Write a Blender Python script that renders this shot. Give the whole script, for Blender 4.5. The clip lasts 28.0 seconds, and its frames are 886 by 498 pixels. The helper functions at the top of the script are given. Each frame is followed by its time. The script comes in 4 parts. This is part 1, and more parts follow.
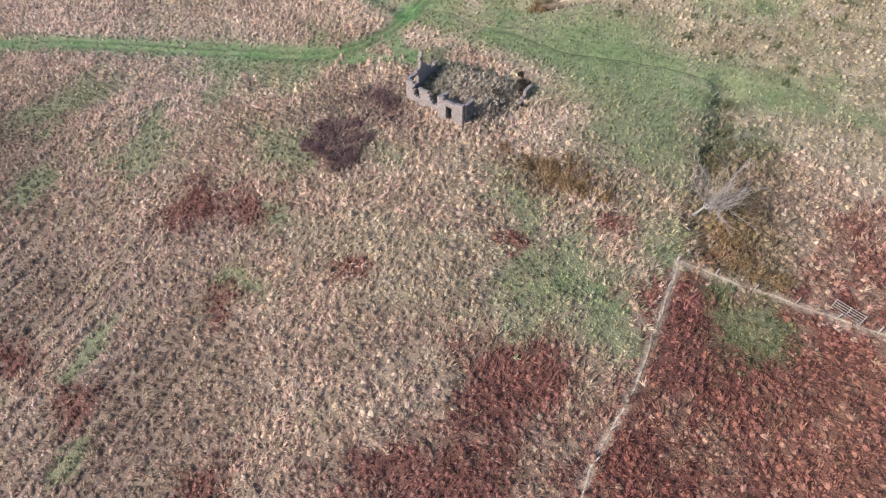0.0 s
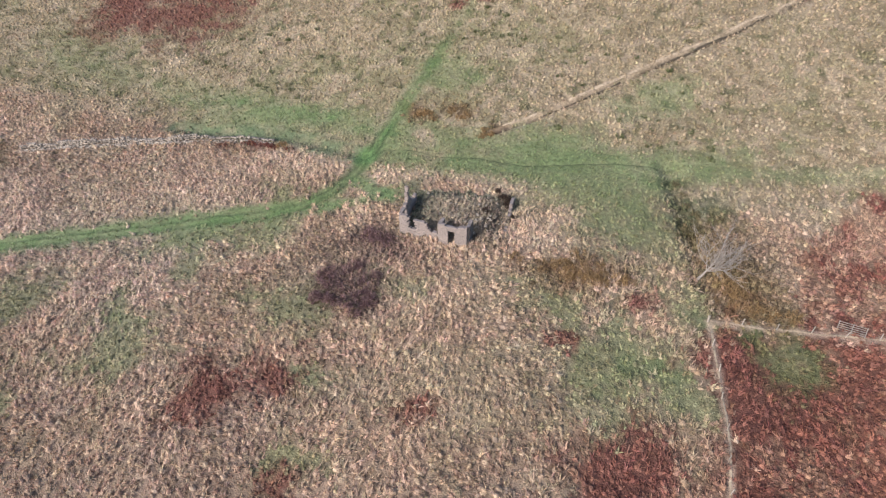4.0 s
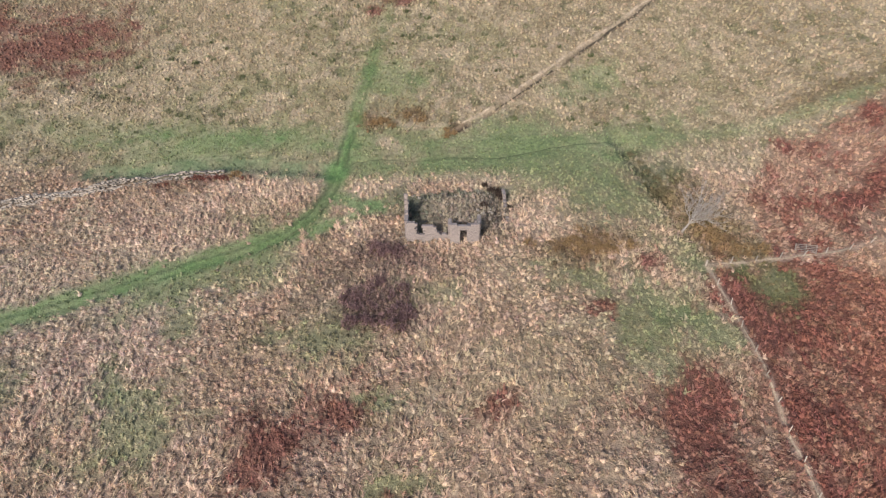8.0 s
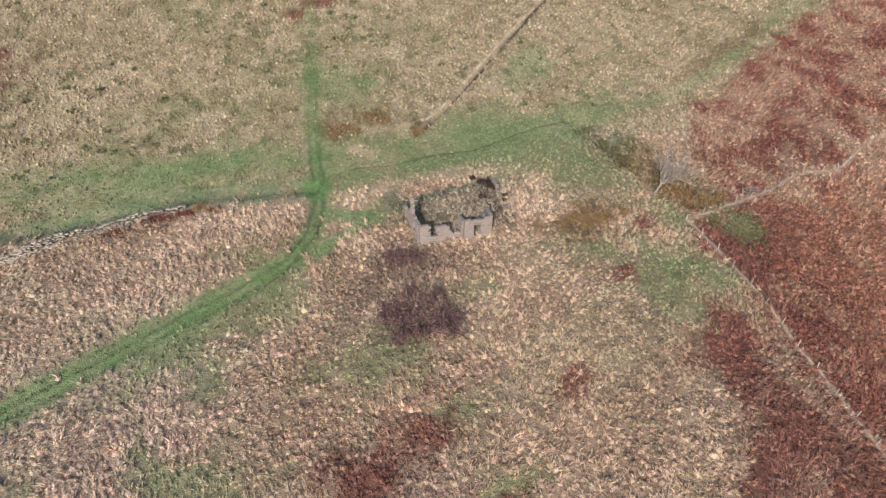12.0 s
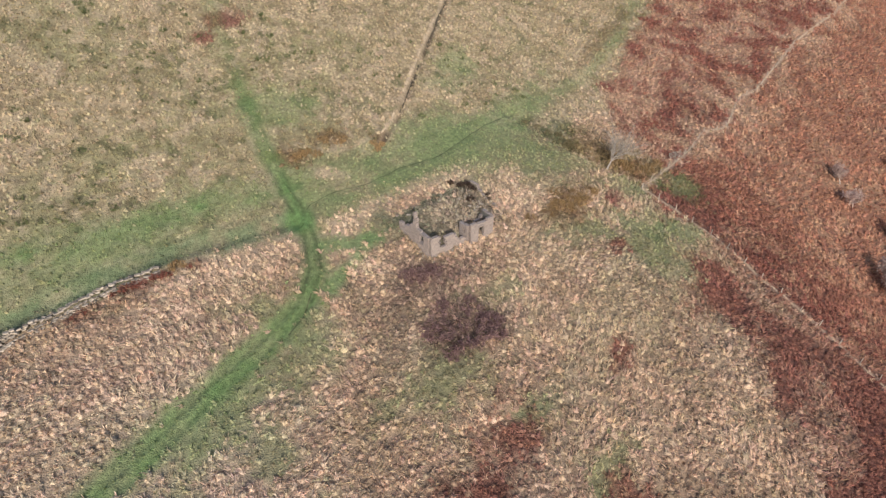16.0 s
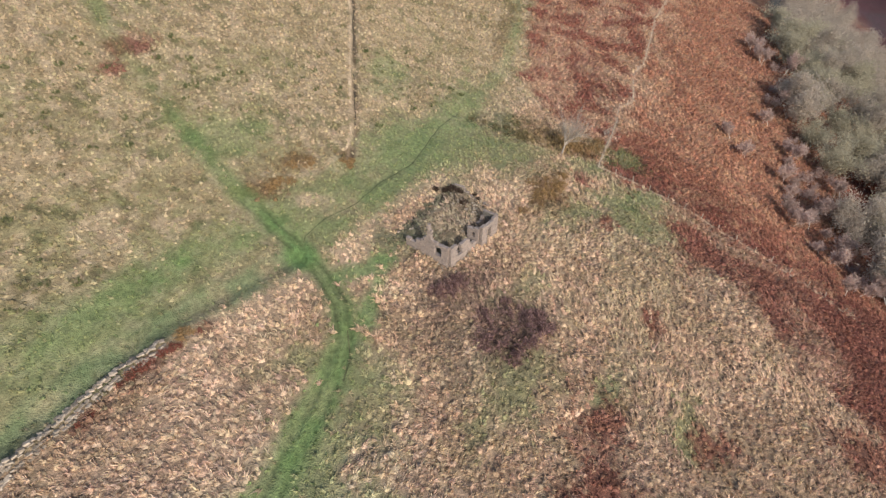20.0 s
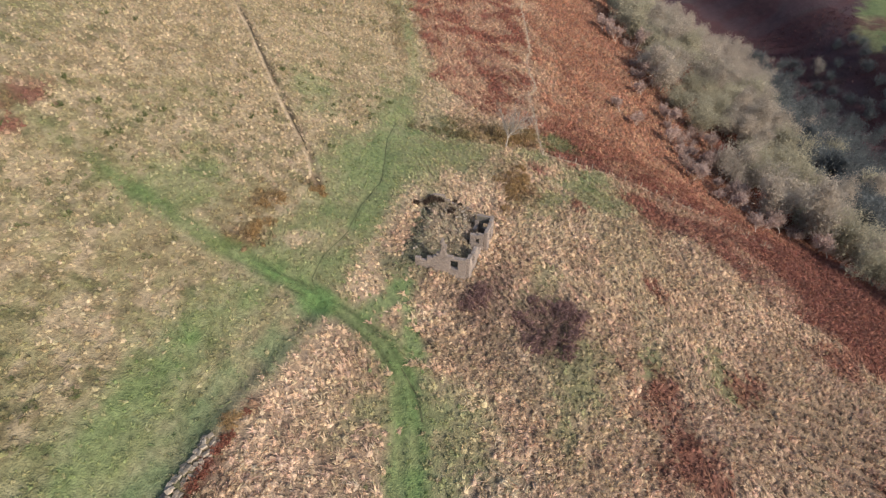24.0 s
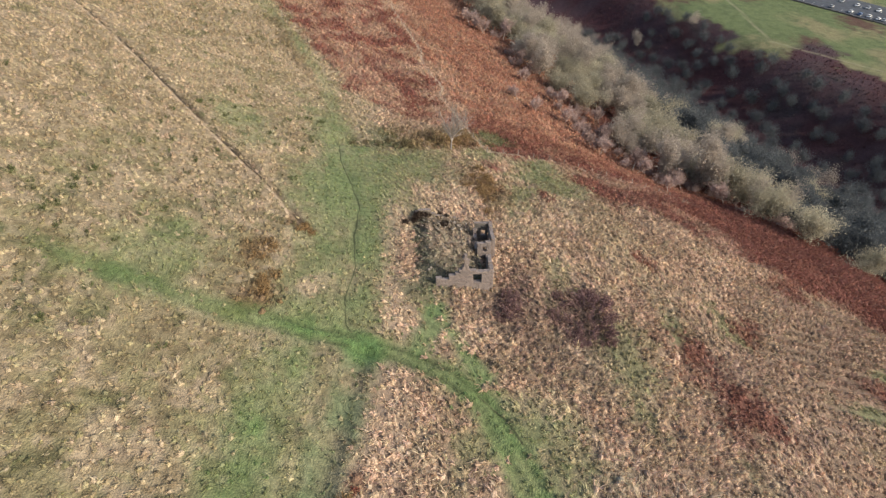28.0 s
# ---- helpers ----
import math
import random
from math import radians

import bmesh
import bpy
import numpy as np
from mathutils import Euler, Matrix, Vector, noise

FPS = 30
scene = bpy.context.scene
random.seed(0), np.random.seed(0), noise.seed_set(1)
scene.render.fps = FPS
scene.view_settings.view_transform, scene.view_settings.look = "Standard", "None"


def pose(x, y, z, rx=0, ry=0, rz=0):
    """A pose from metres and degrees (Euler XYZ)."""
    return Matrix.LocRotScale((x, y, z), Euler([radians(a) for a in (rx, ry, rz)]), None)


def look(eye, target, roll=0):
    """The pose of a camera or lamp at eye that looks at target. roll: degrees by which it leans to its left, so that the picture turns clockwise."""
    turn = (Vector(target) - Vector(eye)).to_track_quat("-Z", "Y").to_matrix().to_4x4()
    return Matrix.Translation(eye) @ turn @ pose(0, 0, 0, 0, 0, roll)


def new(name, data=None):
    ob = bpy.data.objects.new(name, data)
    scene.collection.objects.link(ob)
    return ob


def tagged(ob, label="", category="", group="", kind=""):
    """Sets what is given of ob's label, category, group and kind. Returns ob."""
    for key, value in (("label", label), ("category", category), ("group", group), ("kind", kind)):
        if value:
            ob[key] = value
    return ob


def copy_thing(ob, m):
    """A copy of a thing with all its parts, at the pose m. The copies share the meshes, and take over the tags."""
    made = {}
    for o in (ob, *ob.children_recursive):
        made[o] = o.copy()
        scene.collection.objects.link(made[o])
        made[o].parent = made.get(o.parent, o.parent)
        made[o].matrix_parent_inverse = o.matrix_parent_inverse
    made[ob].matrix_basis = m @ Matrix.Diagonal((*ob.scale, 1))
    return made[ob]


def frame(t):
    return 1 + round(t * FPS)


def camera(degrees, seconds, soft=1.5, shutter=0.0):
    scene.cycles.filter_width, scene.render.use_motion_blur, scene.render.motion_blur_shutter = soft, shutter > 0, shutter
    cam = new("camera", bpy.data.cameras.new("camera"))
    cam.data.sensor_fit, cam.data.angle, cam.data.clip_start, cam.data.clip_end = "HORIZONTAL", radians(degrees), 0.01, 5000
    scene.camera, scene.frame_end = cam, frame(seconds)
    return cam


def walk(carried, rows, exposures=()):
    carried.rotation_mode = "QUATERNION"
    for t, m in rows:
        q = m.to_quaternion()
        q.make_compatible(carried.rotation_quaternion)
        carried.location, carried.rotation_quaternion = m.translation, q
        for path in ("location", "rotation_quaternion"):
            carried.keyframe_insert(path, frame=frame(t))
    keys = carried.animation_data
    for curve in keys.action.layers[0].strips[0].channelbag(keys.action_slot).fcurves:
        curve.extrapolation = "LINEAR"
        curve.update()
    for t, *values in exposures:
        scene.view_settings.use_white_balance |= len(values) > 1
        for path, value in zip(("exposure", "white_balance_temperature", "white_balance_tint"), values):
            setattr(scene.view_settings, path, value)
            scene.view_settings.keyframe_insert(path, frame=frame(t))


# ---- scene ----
# ---- camera ----
cam = camera(78.09, 28.0, soft=1.3)
# seconds, x, y, z, heading (clockwise from +y), tilt, roll
ROWS = [
    (0.0, 41.04, -54.37, 45.59, -37.28, -49.27, 0.04),
    (0.5, 38.95, -55.86, 45.74, -35.04, -48.04, -0.08),
    (1.0, 36.77, -57.25, 45.90, -32.78, -46.40, -0.20),
    (1.5, 34.59, -58.55, 46.04, -30.46, -44.74, -0.24),
    (2.0, 32.38, -59.79, 46.15, -28.01, -42.95, -0.37),
    (2.5, 30.12, -60.97, 46.21, -25.71, -41.26, -0.42),
    (3.0, 27.74, -62.06, 46.27, -23.46, -39.47, -0.49),
    (3.5, 25.34, -63.10, 46.33, -21.13, -37.78, -0.50),
    (5.5, 14.56, -67.19, 46.38, -11.83, -36.30, -0.46),
    (6.0, 11.75, -67.72, 46.41, -9.47, -36.31, -0.48),
    (6.5, 8.94, -68.15, 46.45, -7.14, -36.32, -0.42),
    (7.0, 6.12, -68.46, 46.47, -4.79, -36.34, -0.37),
    (7.5, 3.31, -68.64, 46.46, -2.40, -36.41, -0.27),
    (8.0, 0.47, -68.67, 46.43, 0.00, -36.41, -0.21),
    (8.5, -2.38, -68.55, 46.37, 2.37, -36.41, -0.08),
    (9.0, -5.27, -68.29, 46.33, 4.62, -36.46, 0.02),
    (9.5, -8.10, -67.88, 46.27, 6.86, -36.52, 0.15),
    (10.0, -10.87, -67.35, 46.20, 9.30, -36.60, 0.20),
    (10.5, -13.61, -66.71, 46.14, 11.70, -36.66, 0.30),
    (11.0, -16.37, -65.96, 46.10, 13.91, -36.70, 0.30),
    (11.5, -19.07, -65.11, 46.08, 16.06, -36.71, 0.33),
    (12.0, -21.74, -64.16, 46.08, 18.29, -36.69, 0.32),
    (12.5, -24.34, -63.14, 46.09, 20.64, -36.66, 0.37),
    (14.5, -34.30, -58.11, 46.19, 30.03, -36.35, 0.36),
    (15.0, -36.55, -56.46, 46.28, 32.38, -36.37, 0.32),
    (15.5, -38.71, -54.74, 46.36, 34.80, -36.41, 0.33),
    (16.0, -40.81, -52.90, 46.44, 37.16, -36.42, 0.31),
    (16.5, -42.82, -50.95, 46.50, 39.42, -36.43, 0.37),
    (17.0, -44.70, -48.91, 46.52, 41.79, -36.43, 0.37),
    (17.5, -46.45, -46.83, 46.48, 44.12, -36.44, 0.43),
    (18.0, -48.14, -44.69, 46.40, 46.42, -36.40, 0.37),
    (18.5, -49.76, -42.50, 46.28, 48.60, -36.34, 0.36),
    (19.0, -51.28, -40.25, 46.13, 50.75, -36.28, 0.29),
    (19.5, -52.66, -37.96, 45.96, 52.85, -36.23, 0.27),
    (20.0, -53.93, -35.63, 45.81, 55.08, -36.20, 0.20),
    (20.5, -55.10, -33.27, 45.68, 57.35, -36.20, 0.14),
    (21.0, -56.20, -30.85, 45.58, 59.73, -36.19, 0.03),
    (21.5, -57.20, -28.42, 45.51, 62.11, -36.17, -0.05),
    (23.5, -59.84, -17.98, 45.65, 71.34, -36.15, -0.04),
    (24.0, -60.16, -15.38, 45.83, 73.64, -36.21, -0.20),
    (24.5, -60.40, -12.80, 46.00, 75.83, -36.27, -0.30),
    (25.0, -60.55, -10.19, 46.14, 78.17, -36.30, -0.43),
    (25.5, -60.62, -7.55, 46.19, 80.40, -36.30, -0.46),
    (26.0, -60.56, -4.91, 46.20, 82.88, -36.30, -0.55),
    (26.5, -60.37, -2.30, 46.19, 85.28, -36.34, -0.57),
    (27.0, -60.04, 0.37, 46.19, 87.54, -36.36, -0.66),
    (27.5, -59.61, 2.96, 46.19, 89.77, -36.42, -0.69),
    (28.0, -59.11, 5.56, 46.19, 92.03, -36.42, -0.77),
]
walk(cam, [(t, look((x, y, z), (x + math.sin(radians(h)) * math.cos(radians(p)),
                                y + math.cos(radians(h)) * math.cos(radians(p)),
                                z + math.sin(radians(p))), r))
           for t, x, y, z, h, p, r in ROWS],
     [(0.0, 0.52, 5700, 12), (3.0, 0.38, 5800, 13), (6.0, 0.28, 5900, 12), (12.0, 0.22, 6100, 11), (18.0, 0.22, 6350, 10), (28.0, 0.27, 6600, 10)])

# ---- light ----
SUN_TO = Vector((-0.46, -0.78, 0.44)).normalized()
world = bpy.data.worlds.new("world")
scene.world = world
world.use_nodes = True
wn = world.node_tree.nodes
sky = wn.new("ShaderNodeTexSky")
sky.sky_type, sky.sun_disc = "NISHITA", False
sky.sun_elevation, sky.sun_rotation = math.asin(SUN_TO.z), math.atan2(SUN_TO.x, SUN_TO.y)
sky.dust_density, sky.air_density = 2.5, 1.2
world.node_tree.links.new(sky.outputs[0], wn["Background"].inputs[0])
wn["Background"].inputs[1].default_value = 0.15
sun_data = bpy.data.lights.new("sun", "SUN")
sun_data.energy, sun_data.angle, sun_data.color = 3.4, radians(2.0), (1.0, 0.94, 0.85)
sun_ob = new("sun", sun_data)
sun_ob.matrix_world = look((0, 0, 200), Vector((0, 0, 200)) - SUN_TO)

# ---- shape of the land ----
KNOTS = np.array([-110, -75, -40, -10, 20, 50, 75, 92, 115, 150, 190, 215, 226, 250, 262, 282, 340, 460], float)
DROP = np.array([33.59, 22.12, 10.55, 1.36, -5.80, -14.91, -25.16, -29.43, -42.90, -61.50, -79.5, -84.0, -82.5, -60.5, -58.5, -57.0, -55.0, -55.0])
SWELL = np.array([0.63, -0.17, -0.69, 1.14, -1.65, -2.38, 0.13, 0.34, 0.58, 2.48, -0.37, -0.71, -1.15, 0.31, 0.51, 0.81, -1.27, 0.14, -1.60, -0.13, -0.99, -1.19, -1.51, -0.29, -1.38, 0.33, 0.56, 0.45, 0.10, -0.60, -0.93, 0.66, 1.97, 1.74, 0.81, -0.32, -0.10, 1.97, -2.95])
ALONG = 0.1110
HUMPS = np.array([(x, y) for y in np.linspace(-50, 75, 6) for x in np.linspace(-60, 90, 6)] + [(50, -78), (20, -85), (80, -62)], float)


def down(x, y):
    """How far a place lies down the hill, towards the ravine."""
    return 0.38 * x - 0.92 * y


def land(x, y):
    """Height of the hillside, the ravine and the far bank."""
    x, y = np.asarray(x, float), np.asarray(y, float)
    s, r = down(x, y), 0.92 * x + 0.38 * y
    z = sum(np.interp(s + d, KNOTS, DROP) for d in np.linspace(-9, 9, 7)) / 7
    z = z + ALONG * np.clip(r, -160, 420)
    for (hx, hy), a in zip(HUMPS, SWELL):
        z = z + a * np.exp(-((x - hx) ** 2 + (y - hy) ** 2) / 1568)
    return z


def grain(x, y, size, seed=0):
    """Smooth noise from 0 to 1 over the plan, with spots about size metres wide."""
    x, y = np.asarray(x, float) / size + seed * 17.31, np.asarray(y, float) / size + seed * 5.77
    xi, yi = np.floor(x), np.floor(y)
    u, v = x - xi, y - yi
    u, v = u * u * (3 - 2 * u), v * v * (3 - 2 * v)

    def h(a, b):
        k = np.sin(a * 127.1 + b * 311.7 + seed * 74.7) * 43758.5453
        return k - np.floor(k)
    return (h(xi, yi) * (1 - u) + h(xi + 1, yi) * u) * (1 - v) + (h(xi, yi + 1) * (1 - u) + h(xi + 1, yi + 1) * u) * v


def far_from(x, y, line):
    """Distance in plan from a line of points."""
    best = np.full(np.shape(x), 1e9)
    for (ax, ay), (bx, by) in zip(line, line[1:]):
        k = np.clip(((x - ax) * (bx - ax) + (y - ay) * (by - ay)) / ((bx - ax) ** 2 + (by - ay) ** 2), 0, 1)
        best = np.minimum(best, np.hypot(x - ax - k * (bx - ax), y - ay - k * (by - ay)))
    return best


def inside(x, y, ring):
    odd = np.zeros(np.shape(x), bool)
    for (ax, ay), (bx, by) in zip(ring, ring[1:] + ring[:1]):
        if ay != by:
            odd ^= ((ay > y) != (by > y)) & (x < (bx - ax) * (y - ay) / (by - ay) + ax)
    return odd


def band(d, inner, outer):
    """1 nearer than inner, 0 past outer."""
    return np.clip((outer - d) / (outer - inner), 0, 1)


def spot(x, y, cx, cy, rx, ry, seed, turn=0.0):
    """A patch with a ragged edge."""
    c, s = math.cos(radians(turn)), math.sin(radians(turn))
    u, v = (x - cx) * c + (y - cy) * s, -(x - cx) * s + (y - cy) * c
    d = np.hypot(u / rx, v / ry) + 1.2 * (grain(x, y, 3.0, seed) - 0.5) + 0.9 * (grain(x, y, 1.1, seed + 1) - 0.5)
    return band(d, 0.45, 1.4)


TRACK = [(-90, -28), (-75, -20), (-56, -12), (-46, -8.5), (-37, -5), (-30, -3), (-23, 0), (-19.5, 4), (-17.3, 10), (-16.6, 16), (-16, 22), (-14.8, 31), (-13, 42), (-11, 54), (-8, 66), (2, 90)]
LANE_WEST = [(-100, 28), (-51, 24), (-44, 22.5), (-28, 21), (-17, 19)]
LANE_EAST = [(-18, 13), (-13, 15), (-1, 15), (8, 15.5), (16, 17), (28, 20), (40, 22), (58, 26), (80, 35), (103, 48), (160, 75)]
HOLLOW = [(-60, 15), (-53, 15.2), (-48, 15.4), (-38, 16), (-27, 14.5), (-18, 13)]
DRY_WALL = [(-86, 1.5), (-80, 4.0), (-71, 7.4), (-64, 9.8), (-57, 11.5), (-52, 12.9), (-47, 13.7), (-42, 14.2), (-37, 14)]
BANK = [(-37, 14), (-28, 13), (-19, 11)]
RUIN_PATH = [(-19, 0.3), (-15.3, 2), (-11.5, 3.6), (-9.3, 4.6), (-12.7, 5.0), (-17.2, 7.2)]
FENCE_SOUTH = [(38.4, -6.8), (40, -15), (41, -22), (41.3, -31), (42.5, -37), (45, -55)]
FENCE_EAST = [(38.4, -6.8), (49, -4.3), (60, -2), (71, 1.2), (78, 0), (92, 5.5), (100, 5.5), (134, 14), (172, 20), (230, 34)]
SUNK_WALL = [(1, 21.5), (9, 27.3), (23, 40), (40, 55), (55, 69), (75, 90)]
EAST_BANK = [(60.7, 29.9), (71.5, 34.4), (85.3, 39.9), (94.8, 43.8)]
DITCH = [(31.8, 21.5), (34.0, 15), (35.4, 10), (36.8, 4.6), (37.6, 0.5), (40, -3)]
WOOD_EDGE = [(16, -130), (26, -98), (38, -82), (49, -74), (58, -63), (66, -53), (78, -44), (92, -39), (109, -34), (126, -21), (176, -7), (300, 20), (520, 90)]
BRACKEN_EAST = [(38, -8), (45, -5), (50, -1), (52, 10), (60, 20), (66, 24), (88, 34), (112, 46), (260, 100), (520, 200), (520, -60), (300, -60), (100, -50), (60, -70), (44, -48), (41.5, -30)]
BRACKEN_SOUTH = [(35, -11), (35.5, -21), (27, -29), (22.5, -36), (19, -46), (17.5, -58), (14, -81), (8, -112), (40, -120), (60, -70), (44, -48), (41, -24), (39, -11)]
MEADOW_EDGE = [(420, -190), (330, -152), (305, -147), (285, -153), (274, -168), (253.5, -171.5), (250, -162.5), (235.5, -175), (222, -180.5), (234, -195.5), (237, -209), (220.5, -214.5), (207, -207), (194, -217), (165, -240), (120, -290), (330, -520), (760, -500), (760, -330)]

STRAW, PALE, RUST, GREEN, OLIVE = (0.56, 0.395, 0.275), (0.70, 0.52, 0.375), (0.255, 0.108, 0.08), (0.21, 0.272, 0.115), (0.37, 0.315, 0.18)
RILLS = ([(-18.5, 11.6), (-17.2, 13.2), (-14.4, 14.9), (-9.9, 15.3), (-4, 14.6), (2, 15.6), (9, 15.2), (16, 17), (24, 19.6), (31, 20.6)], [(-17.7, 10.2), (-18.2, 8.0), (-18.5, 5.2)], [(-21.8, 0.9), (-24.5, -2.0), (-27.6, -3.6)])
FAR_PATH = [(340, -190), (317, -188.7), (285, -188), (260, -187), (242, -186), (228, -197), (202, -222), (180, -240)]
PEAT = (0.06, 0.042, 0.03)
BROWN, PURPLE = (0.19, 0.11, 0.05), (0.21, 0.115, 0.105)


def drained(x, y):
    """How far the lower field is laid out in old rows that run down it (0 to 1)."""
    return np.interp(x, (-62, -50, -4, 8), (0, 1, 0.9, 0)) * np.clip((-35 - y) / 10, 0, 1)


def drains(x, y):
    """Old drains that run down the field in rows."""
    row = np.abs((x - 0.02 * (y + 50) + 0.5 * (grain(x, y, 6, 44) - 0.5)) / 4.1 % 1 - 0.5) * 4.1
    return band(row, 0.12, 0.4) * drained(x, y)


def region(x, y, ring, soft, rag=0.0):
    """1 inside a ring of points, fading to 0 across its edge."""
    d = far_from(x, y, ring + ring[:1]) * np.where(inside(x, y, ring), -1, 1)
    return band(d + rag, -soft, soft)


def cover(x, y):
    """What grows where: its colour, how tall it stands, and how tufted it is (0 to 1)."""
    x, y = np.asarray(x, float), np.asarray(y, float)
    s = down(x, y)
    n1, n2, n3, n4 = (grain(x, y, a, b) for a, b in ((14, 1), (5, 2), (2.2, 3), (30, 4)))
    rgb = np.empty((*x.shape, 3))
    rgb[:] = STRAW
    tall, tuft = np.full(x.shape, 0.62), np.ones(x.shape)

    def lay(w, colour, height, dense):
        nonlocal tall, tuft
        w = np.clip(w, 0, 1)
        rgb[:] = rgb * (1 - w[..., None]) + np.asarray(colour) * w[..., None]
        tall, tuft = tall * (1 - w) + height * w, tuft * (1 - w) + dense * w

    lay(np.clip((n2 - 0.45) * 2, 0, 0.7), PALE, 0.7, 1)
    # green showing between the tussocks
    lay(np.clip((n1 * 0.6 + n2 * 0.4 - 0.52) * 3, 0, 0.2), GREEN, 0.4, 0.8)
    lay(0.75 * drains(x, y), (0.21, 0.17, 0.115), 0.2, 0.3)
    lay(np.clip((n3 - 0.62) * 3, 0, 0.3), OLIVE, 0.45, 0.9)
    lay(np.clip((grain(x, y, 1.7, 14) - 0.62) * 4, 0, 0.35), (0.30, 0.21, 0.14), 0.5, 1)
    # red bracken creeping up into the straw
    creep = np.clip((s - 32) / 20, 0, 1) * np.clip((n1 * 0.4 + n2 * 0.3 + n3 * 0.3 - 0.5) * 6, 0, 1)
    lay(creep * 0.3, RUST, 0.55, 1)
    lay(np.clip((-20 - y) / 16, 0, 1) * np.clip(0.35 + (n1 * 0.5 + n2 * 0.5 - 0.4) * 3, 0.2, 0.9) * np.interp(x, (-10, 12), (0.62, 0.35)), (0.33, 0.215, 0.165), 0.6, 1)
    lay(np.clip((-26 - x) / 12, 0, 1) * np.clip((12 - y) / 6, 0, 1) * band(-y, 18, 34) * np.interp(y, (-14, 2), (0.4, 0.2)), (0.72, 0.55, 0.455), 0.65, 1)
    # upper pasture
    north = np.clip((y - 14 + 4 * (n2 - 0.5)) / 4, 0, 1)
    fine, mid = grain(x, y, 0.9, 9), grain(x, y, 1.6, 15)
    lay(north * 0.72, (0.41, 0.34, 0.20), 0.42, 0.9)
    lay(north * np.clip((n4 * 0.45 + n1 * 0.55 - 0.47) * 3, 0, 0.5), (0.25, 0.255, 0.12), 0.3, 0.75)
    lay(north * np.clip((mid * 0.6 + n2 * 0.4 - 0.48) * 4, 0, 0.6), (0.58, 0.455, 0.305), 0.5, 1)
    lay(north * np.clip((fine - 0.52) * 3, 0, 0.55), (0.25, 0.19, 0.11), 0.5, 1)
    lay(north * np.clip((grain(x, y, 2.0, 19) - 0.74) * 7, 0, 0.6), (0.15, 0.155, 0.07), 0.55, 1)
    lay(north * np.clip((grain(x, y, 1.3, 16) - 0.66) * 5, 0, 0.5), (0.62, 0.48, 0.34), 0.5, 1)
    # bracken slope
    rag = 5 * (n2 - 0.5) + 3.5 * (n3 - 0.5)
    lay(np.clip((s - np.interp(x, (-5, 18), (84, 52)) + rag) / 6, 0, 1), RUST, 0.6, 1)
    south = region(x, y, BRACKEN_SOUTH, 2.0, rag)
    lay(south * np.clip(0.4 + (n1 * 0.4 + n2 * 0.3 + n3 * 0.3 - 0.5) * 4 + (s - 48) / 25, 0.15, 1), RUST, 0.6, 1)
    east = region(x, y, BRACKEN_EAST, 1.6, rag * 0.7)
    lay(east, (0.27, 0.108, 0.078), 0.62, 1)
    upper = np.clip((y - np.interp(x, [p[0] for p in FENCE_EAST], [p[1] for p in FENCE_EAST]) + 2) / 4, 0, 1)
    lay(east * upper * np.clip(0.25 + (n2 * 0.5 + n3 * 0.5 - 0.45) * 3, 0.0, 0.75), (0.53, 0.36, 0.25), 0.5, 1)
    lay(east * (1 - upper) * np.clip((x - 48) / 20, 0, 1) * 0.8, (0.43, 0.215, 0.138), 0.6, 1)
    lay(east * np.clip((grain(x, y, 1.6, 17) * 0.6 + n2 * 0.4 - 0.5) * 4, 0, 0.5), (0.53, 0.34, 0.22), 0.5, 1)
    lay(east * np.clip((grain(x, y, 1.1, 18) - 0.62) * 4, 0, 0.5), (0.21, 0.092, 0.07), 0.6, 1)
    lay(east * np.clip((n2 * 0.6 + n3 * 0.4 - 0.45) * 3, 0, 0.5) * band(far_from(x, y, FENCE_EAST), 3, 9), STRAW, 0.5, 1)
